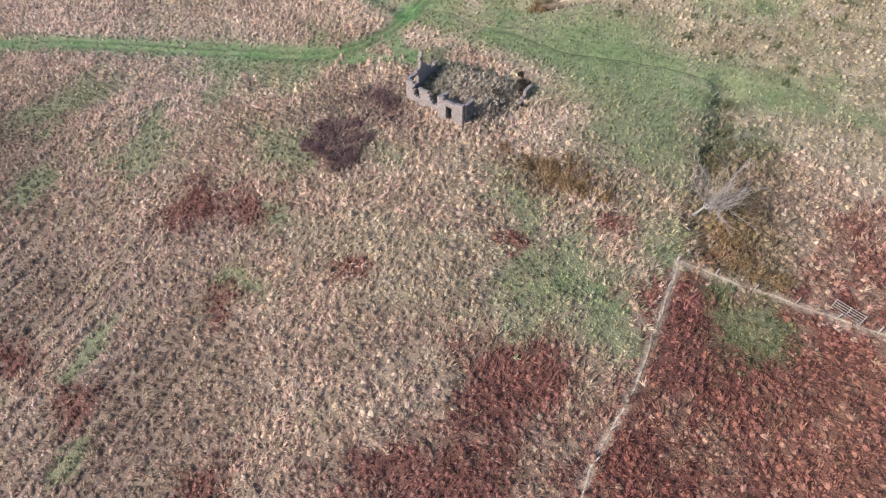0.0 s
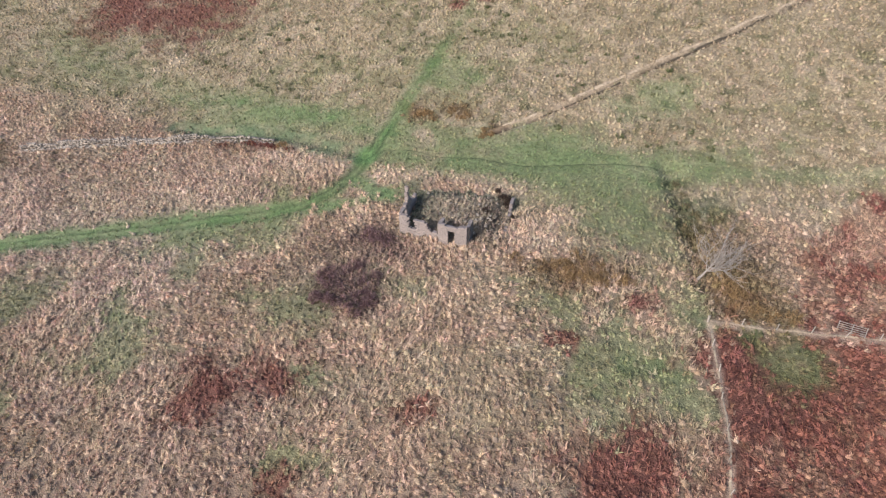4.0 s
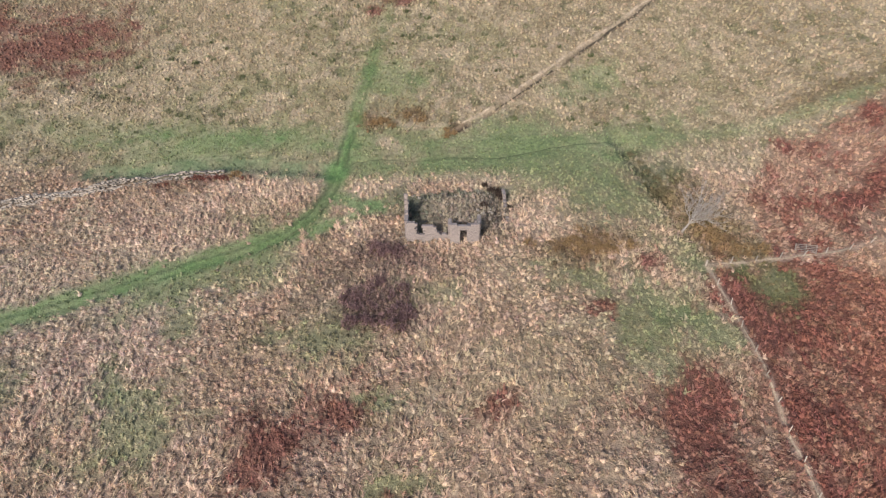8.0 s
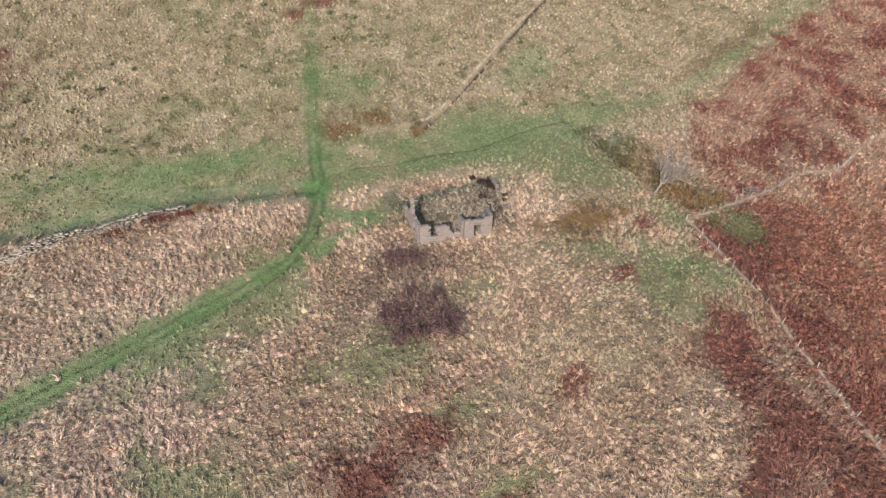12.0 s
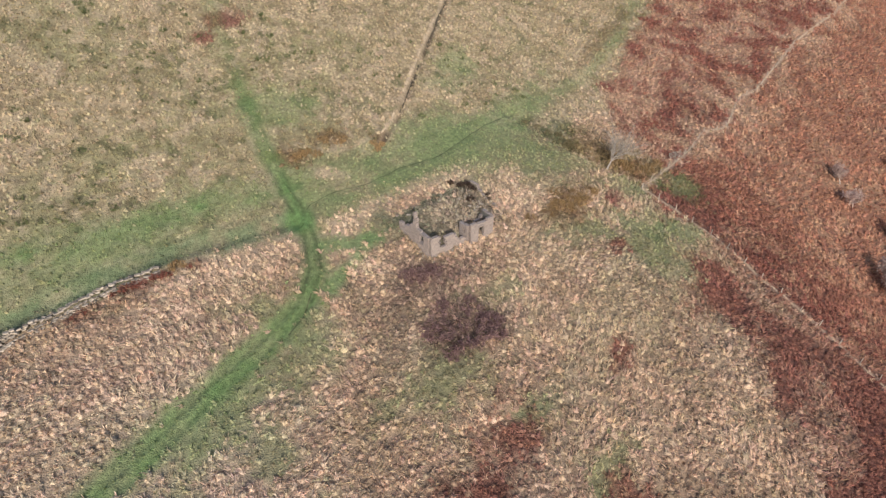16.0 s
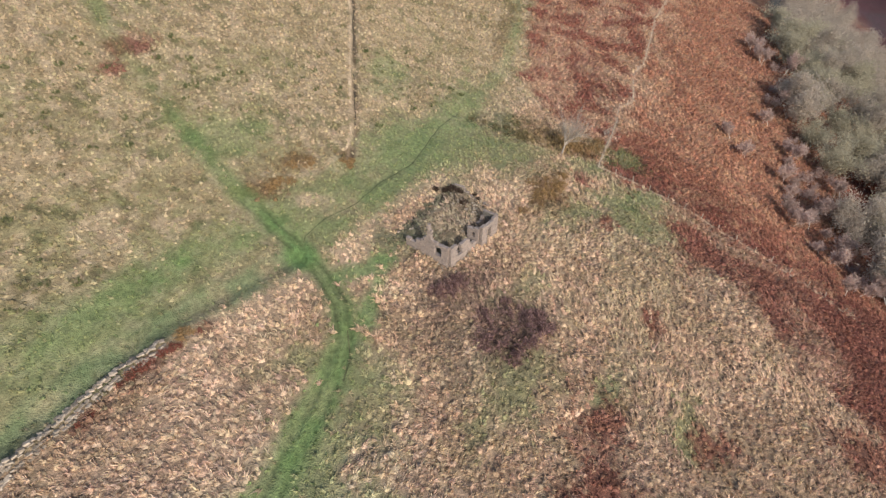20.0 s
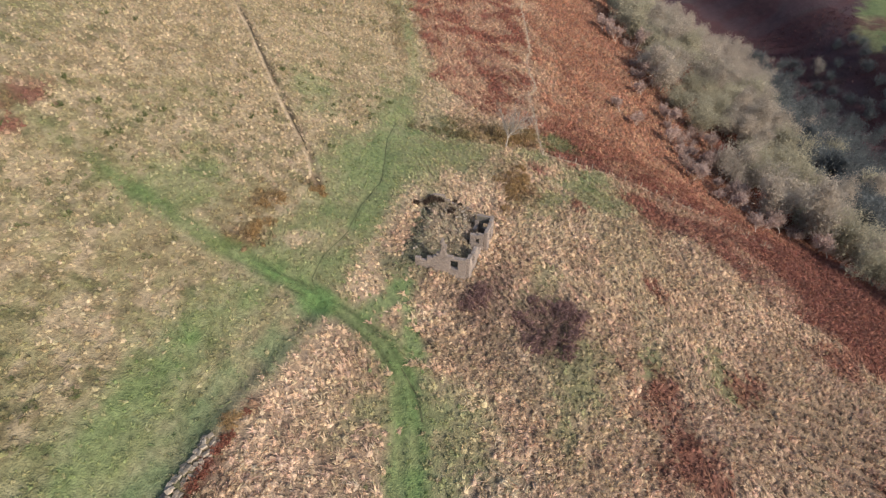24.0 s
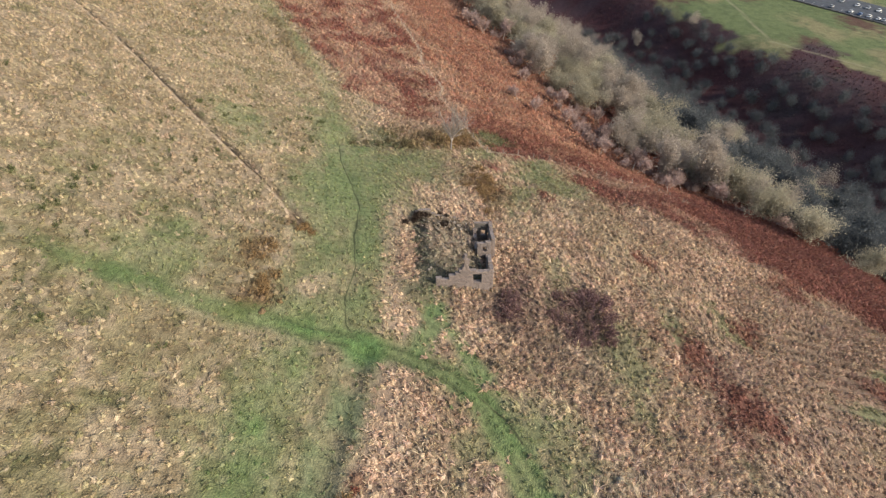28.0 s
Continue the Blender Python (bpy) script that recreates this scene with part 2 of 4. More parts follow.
    # single patches
    for cx, cy, rx, ry, turn, kind in (
            # pale green turf
            (24, 9, 12, 7, 0, 6), (3, 12.9, 15, 2.0, 2, 1), (-6, 19.5, 7, 2.6, -5, 1), (10, 22, 9, 4, 10, 1), (-12.5, 11, 2.2, 3.4, -20, 1), (20, 13, 13, 6, 5, 1), (-9.5, 6.5, 3.4, 2.6, 30, 1), (27, 6, 8, 6, 10, 1), (17, 19, 15, 4, 3, 1), (38, 25, 11, 3.4, 28, 1), (28, -17, 5, 8, -15, 1), (36, -18, 4.5, 2.8, 0, 1), (31, -16.5, 6, 2.4, 35, 1),
            (48, -10, 4, 4.8, 40, 11), (42, -6.5, 5, 1.8, 5, 11), (36.8, -5, 3.4, 3, 0, 1), (-14.5, -18, 6, 4, -15, 1), (-34, -15, 2.6, 2.6, 0, 1), (-28.5, 2.6, 4, 2.3, -15, 1), (-35.8, -8.5, 5, 3, 20, 1),
            (-26.4, -8, 4, 3, 20, 1), (-8.3, -27.4, 3.2, 1.5, -14, 11), (-1.8, -36.2, 3, 1.2, -13, 1), (-41.8, -21.7, 2.2, 5, 10, 1), (18, -10, 5, 3, -10, 1), (-36.5, -29, 6, 5, 20, 1),
            (-38, -8.5, 7, 4.5, 20, 1), (-25, -3.2, 6, 3, 20, 1), (-16.4, -53, 1.2, 5, 0, 11), (-7.1, -63, 1.4, 3.2, 0, 1), (-6, -37.5, 2.5, 3.4, 0, 1), (-3.5, -12, 4, 3, 0, 1), (-44, 20, 16, 4, 0, 1),
            # first, grey-green painted for shadow ground by the thicket; then more pale turf
            (-13, -14, 6, 3.5, -20, 12), (-9, 36, 6, 4, 0, 1), (30, 36, 7, 5, 20, 1), (-60, -30, 5, 9, -25, 1), (-48, -42, 3, 5, 0, 1),
            # red bracken
            (-21, -32.5, 4.4, 3.4, 20, 0), (-12, -28.2, 3.8, 2.6, 10, 0), (-18, -30.5, 2.6, 1.8, 0, 0), (31, -26.5, 7, 2.9, 25, 0), (30, -30, 5.5, 5.5, 0, 0), (29.6, -40, 10.5, 3.2, 30, 0), (33, -41, 8.5, 4, 0, 0),
            (29.8, -7.2, 3.1, 1.2, 25, 0), (21.8, -15, 2.4, 1.2, 30, 0), (37.6, -12, 2.6, 2.4, 30, 0), (42, -14, 3.0, 8, 6, 0), (6.9, -27.8, 2.7, 1.3, 19, 0), (-4.8, -40, 4.6, 1.8, -50, 0),
            (11, -56, 7, 3, -50, 0), (-31, -62, 4, 2, 40, 0), (-24, -60, 3, 2.4, 0, 0), (-12, -58, 3, 2.5, 0, 0), (-80, 48, 15, 10, 12, 0), (-97, 47, 6, 12, 0, 0), (-8.5, 58, 3.2, 2.4, 0, 0), (-13.6, 54.6, 1.6, 1.4, 0, 0),
            (-38.4, 12.6, 2.0, 1.0, 0, 10), (-40.8, 12.7, 2.2, 0.8, 5, 10), (-46, 12.2, 2.0, 1.2, 10, 10), (-32.6, 12.1, 0.9, 0.6, 0, 10),
            # purple thorn litter and grey-brown stems
            (-10, -6, 6, 4.6, 30, 8), (-7.5, -13, 6.4, 5.2, 0, 2), (-8.5, -4.8, 3.6, 2.0, 0, 2), (-3, -6, 4, 1.6, 0, 8),
            # rushes, ditch and its bank
            (21.8, -5, 5.6, 3.0, 8, 3), (44.5, -1.5, 5, 5, 0, 7), (40, 2.5, 3, 3, 0, 7), (-5.2, 26.6, 2.8, 1.6, -30, 3), (-12.4, 24.8, 2.8, 2.2, -20, 3), (3, 22.8, 2.0, 0.9, 40, 3), (42, -1.5, 4, 2.6, -20, 3),
            (35.4, 10.5, 1.3, 7.5, 15, 4), (38, 13, 4.0, 3.0, 0, 9), (33, 18.5, 2.0, 1.4, 0, 4), (40, 7, 4, 6, 10, 7),
            (-91.8, -2.4, 9, 3.0, 10, 7),
            # bleached grass
            (16, 1, 4.5, 4, 0, 5), (-2, 10.4, 9, 1.3, 4, 5), (8, 9.6, 6, 1.6, 0, 5), (-11, 9.0, 4.5, 1.6, 20, 5), (-8, 19, 2.4, 1.0, -20, 5), (-27, 10.5, 9, 2.2, -8, 5)):
        colour, height, dense, w = ((RUST, 0.55, 1, 0.9), (GREEN, 0.28, 0.75, 0.56), (PURPLE, 0.55, 1, 0.62), (BROWN, 0.75, 1, 0.72), ((0.085, 0.09, 0.045), 0.7, 1, 0.85), (PALE, 0.5, 1, 0.7), (OLIVE, 0.32, 0.7, 0.75), ((0.21, 0.145, 0.06), 0.75, 1, 0.65), ((0.27, 0.185, 0.14), 0.55, 1, 0.6), ((0.10, 0.15, 0.07), 0.3, 0.7, 0.7), ((0.18, 0.075, 0.055), 0.6, 1, 0.7), ((0.14, 0.24, 0.09), 0.22, 0.6, 0.58), ((0.235, 0.215, 0.135), 0.4, 0.9, 0.6))[kind]
        lay(w * spot(x, y, cx, cy, rx, ry, int(cx * 3 + cy) % 40 + 11, turn), colour, height, dense)
    # lanes, ruts and hollows
    wob = 1.4 * (n2 - 0.5) + 1.0 * (n3 - 0.5)
    lay(np.interp(x, (10, 26, 60, 110), (0.78, 0.6, 0.55, 0.4)) * (0.5 + 0.8 * n3) * band(far_from(x, y, LANE_EAST) + wob, 0.8, np.interp(x, (-18, -5, 20, 34, 50), (2.8, 5.6, 7.5, 4.0, 2.6))), GREEN, 0.22, 0.7)
    lay((0.4 + 0.8 * n3) * np.interp(x, (-75, -45), (0.3, 0.68)) * band(far_from(x, y, LANE_WEST) + wob * 2.2, 1.2, 5.4), (0.145, 0.238, 0.084), 0.2, 0.6)
    lay(0.8 * np.clip(0.55 + 0.7 * n3, 0, 1) * band(far_from(x, y, HOLLOW) + wob, 1.3, 2.9), (0.085, 0.15, 0.07), 0.2, 0.3)
    lay(0.75 * band(far_from(x, y, RUIN_PATH) + wob, 0.5, 1.6), (0.115, 0.23, 0.075), 0.16, 0.3)
    lay(np.interp(y, (22, 32, 41, 46, 54, 60), (0.9, 0.7, 0.6, 0.22, 0.28, 0.45)) * (0.75 + 0.25 * n3) * band(far_from(x, y, TRACK) + wob * 0.8, np.interp(y, (-4, 6, 14, 30), (1.3, 0.9, 0.8, 0.2)), np.interp(y, (-4, 6, 14, 30), (3.2, 2.4, 2.3, 2.1))), (0.115, 0.215, 0.066), 0.12, 0.4)
    lay(0.6 * band(far_from(x, y, EAST_BANK) + wob, 0.8, 2.2), (0.25, 0.18, 0.10), 0.6, 1)
    lay(0.3 * band(far_from(x, y, SUNK_WALL) + 0.8 * wob, 0.3, 1.0), PALE, 0.2, 0.5)
    lay(0.9 * band(far_from(x - 0.45, y + 0.4, SUNK_WALL) + 0.25 * wob, 0.2, 0.6) * np.clip((n2 - 0.25) * 4, 0, 1), PEAT, 0.1, 0.1)
    lay(0.7 * band(far_from(x, y, FENCE_SOUTH) + 0.25 * wob, 0.25, 0.6), PALE, 0.3, 0.6)
    lay(0.6 * band(far_from(x, y, FENCE_EAST) + 0.4 * wob, 0.25, 0.7), PALE, 0.3, 0.6)
    for rill in RILLS:
        lay(0.5 * band(far_from(x, y, rill) + 0.3 * wob, 0.08, 0.34) * np.clip((n2 - 0.15) * 4, 0, 1), (0.07, 0.085, 0.04), 0.1, 0.1)
    ruts = band(np.abs(far_from(x, y, TRACK) - 0.75 + 0.3 * (n3 - 0.5)), 0.1, 0.4) * np.interp(y, (-12, 0, 3, 14, 24, 40), (0.25, 0.35, 0.85, 0.8, 0.4, 0.2))
    lay(ruts * np.clip((n2 - 0.1) * 3, 0.3, 1), (0.06, 0.075, 0.035), 0.08, 0.1)
    # inside the ruin
    in_ruin = ((x > -5.0) & (x < 10.1) & (y > -2.4) & (y < 7.2)).astype(float)
    lay(0.85 * in_ruin, (0.31, 0.25, 0.18), 0.5, 1)
    lay(0.6 * in_ruin * np.clip((grain(x, y, 1.7, 51) - 0.35) * 4, 0, 1), (0.47, 0.37, 0.26), 0.6, 1)
    lay(0.75 * in_ruin * np.clip(band(x, -4.0, 0.5) + np.clip((y - 4.6) / 2, 0, 1), 0, 1), (0.20, 0.205, 0.135), 0.4, 1)
    # east end: dark brown painted in for the shadow inside the walls
    lay(0.6 * in_ruin * np.clip((x - 5) / 2, 0, 1) * np.clip((grain(x, y, 1.6, 52) - 0.4) * 4, 0, 1), (0.10, 0.07, 0.055), 0.5, 1)
    lay(0.7 * spot(x, y, -6.2, 5.5, 2.2, 3.6, 33), (0.17, 0.20, 0.115), 0.3, 0.9)
    # ravine floor and far bank: heath colours, darkened to hold the slope's shade
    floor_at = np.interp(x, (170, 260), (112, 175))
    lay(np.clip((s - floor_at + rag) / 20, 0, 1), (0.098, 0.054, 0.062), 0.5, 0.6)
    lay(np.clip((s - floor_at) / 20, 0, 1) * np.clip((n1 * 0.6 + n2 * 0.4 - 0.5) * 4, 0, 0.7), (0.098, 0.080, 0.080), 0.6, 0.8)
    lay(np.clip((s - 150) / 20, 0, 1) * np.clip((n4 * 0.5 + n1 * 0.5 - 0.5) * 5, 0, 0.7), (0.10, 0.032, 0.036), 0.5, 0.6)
    bank = region(x, y, MEADOW_EDGE, 2.0, 7 * (n2 - 0.5) + 4 * (n3 - 0.5))
    lay(bank, (0.15, 0.185, 0.078), 0.2, 0.2)
    lay(bank * np.clip((n4 * 0.4 + n1 * 0.6 - 0.45) * 4, 0, 0.7), (0.29, 0.245, 0.135), 0.2, 0.2)
    lay(bank * np.clip((n2 * 0.5 + n3 * 0.5 - 0.5) * 4, 0, 0.55), (0.105, 0.14, 0.06), 0.3, 0.4)
    for cx, cy, rx, ry in ((263, -249.5, 11, 9), (312, -164, 9, 16), (311, -203, 10, 7), (240, -206, 5, 6)):
        lay(0.85 * spot(x, y, cx, cy, rx, ry, int(cx) % 50, 0), (0.13, 0.055, 0.05), 0.4, 0.6)
    lay(0.6 * band(far_from(x, y, FAR_PATH), 0.3, 1.1), (0.33, 0.30, 0.19), 0.1, 0.1)
    return rgb, tall, tuft


# ---- materials ----
def material(name, rough=0.9, metal=0.0):
    m = bpy.data.materials.new(name)
    m.use_nodes = True
    b = m.node_tree.nodes["Principled BSDF"]
    b.inputs["Roughness"].default_value, b.inputs["Metallic"].default_value = rough, metal
    b.inputs["Specular IOR Level"].default_value = 0.25
    return m, m.node_tree.nodes, m.node_tree.links, b


def speckled(nodes, links, scale, low, high, detail=6.0):
    """A value that wavers between low and high over the object's own space."""
    where, n, r = nodes.new("ShaderNodeTexCoord"), nodes.new("ShaderNodeTexNoise"), nodes.new("ShaderNodeMapRange")
    n.inputs["Scale"].default_value, n.inputs["Detail"].default_value = scale, detail
    links.new(where.outputs["Object"], n.inputs["Vector"])
    r.inputs["From Min"].default_value, r.inputs["From Max"].default_value = 0.3, 0.7
    r.inputs["To Min"].default_value, r.inputs["To Max"].default_value = low, high
    links.new(n.outputs["Fac"], r.inputs["Value"])
    return r.outputs["Result"], n


def tinted(nodes, links, colour, value):
    """colour times value."""
    mix = nodes.new("ShaderNodeMix")
    mix.data_type, mix.blend_type = "RGBA", "MULTIPLY"
    mix.inputs["Factor"].default_value = 1.0
    links.new(colour, mix.inputs["A"])
    links.new(value, mix.inputs["B"])
    return mix.outputs["Result"]


def bumped(nodes, links, b, height, strength, depth):
    bump = nodes.new("ShaderNodeBump")
    bump.inputs["Strength"].default_value, bump.inputs["Distance"].default_value = strength, depth
    links.new(height, bump.inputs["Height"])
    links.new(bump.outputs["Normal"], b.inputs["Normal"])


def growing(name, spread, litter):
    """Plant matter, coloured by the cover that grows there and varied piece by piece."""
    m, nodes, links, b = material(name, 0.85)
    a = nodes.new("ShaderNodeAttribute")
    a.attribute_name = "cover"
    if litter:
        v, _ = speckled(nodes, links, 1.9, 1 - spread, 1 + spread, 8)
        w, _ = speckled(nodes, links, 0.33, 0.85, 1.12)
        colour = tinted(nodes, links, tinted(nodes, links, a.outputs["Color"], v), w)
        f, fn = speckled(nodes, links, 6.0, 0, 1, 8)
        bumped(nodes, links, b, fn.outputs["Fac"], 1.0, 0.25)
    else:
        g, r = nodes.new("ShaderNodeNewGeometry"), nodes.new("ShaderNodeMapRange")
        r.inputs["To Min"].default_value, r.inputs["To Max"].default_value = 1 - spread, 1 + spread
        links.new(g.outputs["Random Per Island"], r.inputs["Value"])
        colour = tinted(nodes, links, a.outputs["Color"], r.outputs["Result"])
        thin, mix = nodes.new("ShaderNodeBsdfTranslucent"), nodes.new("ShaderNodeMixShader")
        links.new(colour, thin.inputs["Color"])
        mix.inputs["Fac"].default_value = 0.22
        links.new(b.outputs[0], mix.inputs[1])
        links.new(thin.outputs[0], mix.inputs[2])
        links.new(mix.outputs[0], nodes["Material Output"].inputs["Surface"])
    links.new(colour, b.inputs["Base Color"])
    return m


def plain(name, rgb, rough=0.85, vary=0.25, scale=3.0, bump=0.3, depth=0.02, metal=0.0, each=0.0, thin=0.0):
    """A worn surface of one colour, with stains and fine relief; each: how far alike pieces differ; thin: how much light passes."""
    m, nodes, links, b = material(name, rough, metal)
    base = nodes.new("ShaderNodeRGB")
    base.outputs[0].default_value = (*rgb, 1)
    v, n = speckled(nodes, links, scale, 1 - vary, 1 + vary, 8)
    w, _ = speckled(nodes, links, scale * 0.17, 1 - vary * 0.6, 1 + vary * 0.6)
    colour = tinted(nodes, links, tinted(nodes, links, base.outputs[0], v), w)
    if each:
        info, r = nodes.new("ShaderNodeObjectInfo"), nodes.new("ShaderNodeMapRange")
        r.inputs["To Min"].default_value, r.inputs["To Max"].default_value = 1 - each, 1 + each
        links.new(info.outputs["Random"], r.inputs["Value"])
        colour = tinted(nodes, links, colour, r.outputs["Result"])
    links.new(colour, b.inputs["Base Color"])
    if thin:
        through_it, mix = nodes.new("ShaderNodeBsdfTranslucent"), nodes.new("ShaderNodeMixShader")
        links.new(colour, through_it.inputs["Color"])
        mix.inputs["Fac"].default_value = thin
        links.new(b.outputs[0], mix.inputs[1])
        links.new(through_it.outputs[0], mix.inputs[2])
        links.new(mix.outputs[0], nodes["Material Output"].inputs["Surface"])
    if bump:
        bumped(nodes, links, b, n.outputs["Fac"], bump, depth)
    return m


LITTER = growing("litter_and_turf", 0.3, True)
MATTED = growing("matted_dead_grass", 0.3, True)
BLADES = growing("dead_grass_blades", 0.2, False)
STONE = plain("weathered_gritstone", (0.25, 0.207, 0.186), 0.92, 0.3, 4.0, 0.5, 0.02, each=0.09)
TWIG = plain("grey_twigs", (0.25, 0.23, 0.20), 0.9, 0.3, 2.0, 0)
BARK = plain("lichened_bark", (0.23, 0.21, 0.18), 0.9, 0.35, 5.0, 0.5, 0.02)


# ---- meshes from arrays ----
def sheet(name, verts, faces, mat, smooth=False, colours=None):
    me = bpy.data.meshes.new(name)
    verts, faces = np.asarray(verts, np.float32), np.asarray(faces, np.int32)
    k = faces.shape[1]
    me.vertices.add(len(verts))
    me.vertices.foreach_set("co", verts.ravel())
    me.loops.add(faces.size)
    me.loops.foreach_set("vertex_index", faces.ravel())
    me.polygons.add(len(faces))
    me.polygons.foreach_set("loop_start", np.arange(0, faces.size, k, dtype=np.int32))
    if smooth:
        me.polygons.foreach_set("use_smooth", np.ones(len(faces), bool))
    if colours is not None:
        a = me.attributes.new("cover", "FLOAT_COLOR", "POINT")
        a.data.foreach_set("color", np.concatenate([colours, np.ones((len(colours), 1))], 1).astype(np.float32).ravel())
    me.update(calc_edges=True)
    me.materials.append(mat)
    return me


def part(name, bm, mat, parent=None, label=""):
    """Links a bmesh as one mesh object, under a thing or a part."""
    me = bpy.data.meshes.new(name)
    bm.normal_update()
    bm.to_mesh(me)
    bm.free()
    me.materials.append(mat)
    ob = new(name, me)
    if parent:
        ob.parent = parent
    return tagged(ob, label)


# ---- ground ----
def axis(fine, middle, reach):
    """Cell edges: 0.42 m in the fine stretch, 1.6 m in the middle one, growing beyond."""
    grow = 1.6 * np.cumsum(1.12 ** np.arange(1, 60))
    grow = grow[grow < reach]
    inner = np.concatenate([np.arange(middle[0], fine[0], 1.6), np.arange(fine[0], fine[1], 0.42), np.arange(fine[1], middle[1], 1.6)])
    return np.concatenate([inner[0] - grow[::-1], inner, inner[-1] + grow])


gx, gy = axis((-80, 66), (-108, 380), 2600), axis((-66, 58), (-350, 120), 2600)
X, Y = np.meshgrid(gx, gy)
G_RGB, G_TALL, G_TUFT = cover(X, Y)
RUT = band(np.abs(far_from(X, Y, TRACK) - 0.75), 0.15, 0.5) * (Y < 30)
Z = land(X, Y) + 0.16 * (grain(X, Y, 2.5, 21) - 0.5) + 0.5 * (grain(X, Y, 11, 22) - 0.5) * G_TUFT - 0.18 * RUT
Z -= 0.25 * drains(X, Y)
Z += G_TUFT * G_TALL * (0.55 * (grain(X, Y, 1.0, 23) - 0.5) + 0.3 * (grain(X, Y, 0.6, 24) - 0.5))
Z -= 0.45 * band(far_from(X - 0.45, Y + 0.4, SUNK_WALL), 0.2, 0.7) + 0.14 * np.max([band(far_from(X, Y, r), 0.1, 0.6) for r in RILLS], 0)
Z -= 0.5 * band(far_from(X, Y, HOLLOW), 0.3, 1.6) + 0.9 * band(far_from(X, Y, DITCH), 0.3, 2.4)
Z += 0.9 * band(np.maximum(np.abs(X - 2.4) - 6.6, np.abs(Y - 2.4) - 4.2), -1.5, 0.2)
ni, nj = X.shape
idx = np.arange(ni * nj).reshape(ni, nj)
quads = np.stack([idx[:-1, :-1], idx[:-1, 1:], idx[1:, 1:], idx[1:, :-1]], -1).reshape(-1, 4)
# ground colour darkens with tuft: brown litter plus painted shade in the gaps
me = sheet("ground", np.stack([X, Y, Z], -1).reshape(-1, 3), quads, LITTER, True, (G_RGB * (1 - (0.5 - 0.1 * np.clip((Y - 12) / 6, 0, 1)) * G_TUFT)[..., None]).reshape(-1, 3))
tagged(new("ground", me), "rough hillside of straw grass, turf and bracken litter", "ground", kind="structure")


def height_at(x, y):
    """Height of the built ground."""
    i, j = np.clip(np.searchsorted(gx, x) - 1, 0, len(gx) - 2), np.clip(np.searchsorted(gy, y) - 1, 0, len(gy) - 2)
    u, v = (x - gx[i]) / (gx[i + 1] - gx[i]), (y - gy[j]) / (gy[j + 1] - gy[j])
    return (Z[j, i] * (1 - u) + Z[j, i + 1] * u) * (1 - v) + (Z[j + 1, i] * (1 - u) + Z[j + 1, i + 1] * u) * v


def trodden(x, y):
    """1 on the lines where nothing tall grows: fences, the old bank, rills and ruts."""
    near_line = np.min([far_from(x, y, line) for line in (FENCE_SOUTH, FENCE_EAST, SUNK_WALL, *RILLS)], 0)
    return np.maximum(np.maximum(band(near_line, 0.2, 0.45), band(far_from(x, y, DRY_WALL), 0.6, 1.0)), band(np.abs(far_from(x, y, TRACK) - 0.75), 0.15, 0.4) * (y < 30))


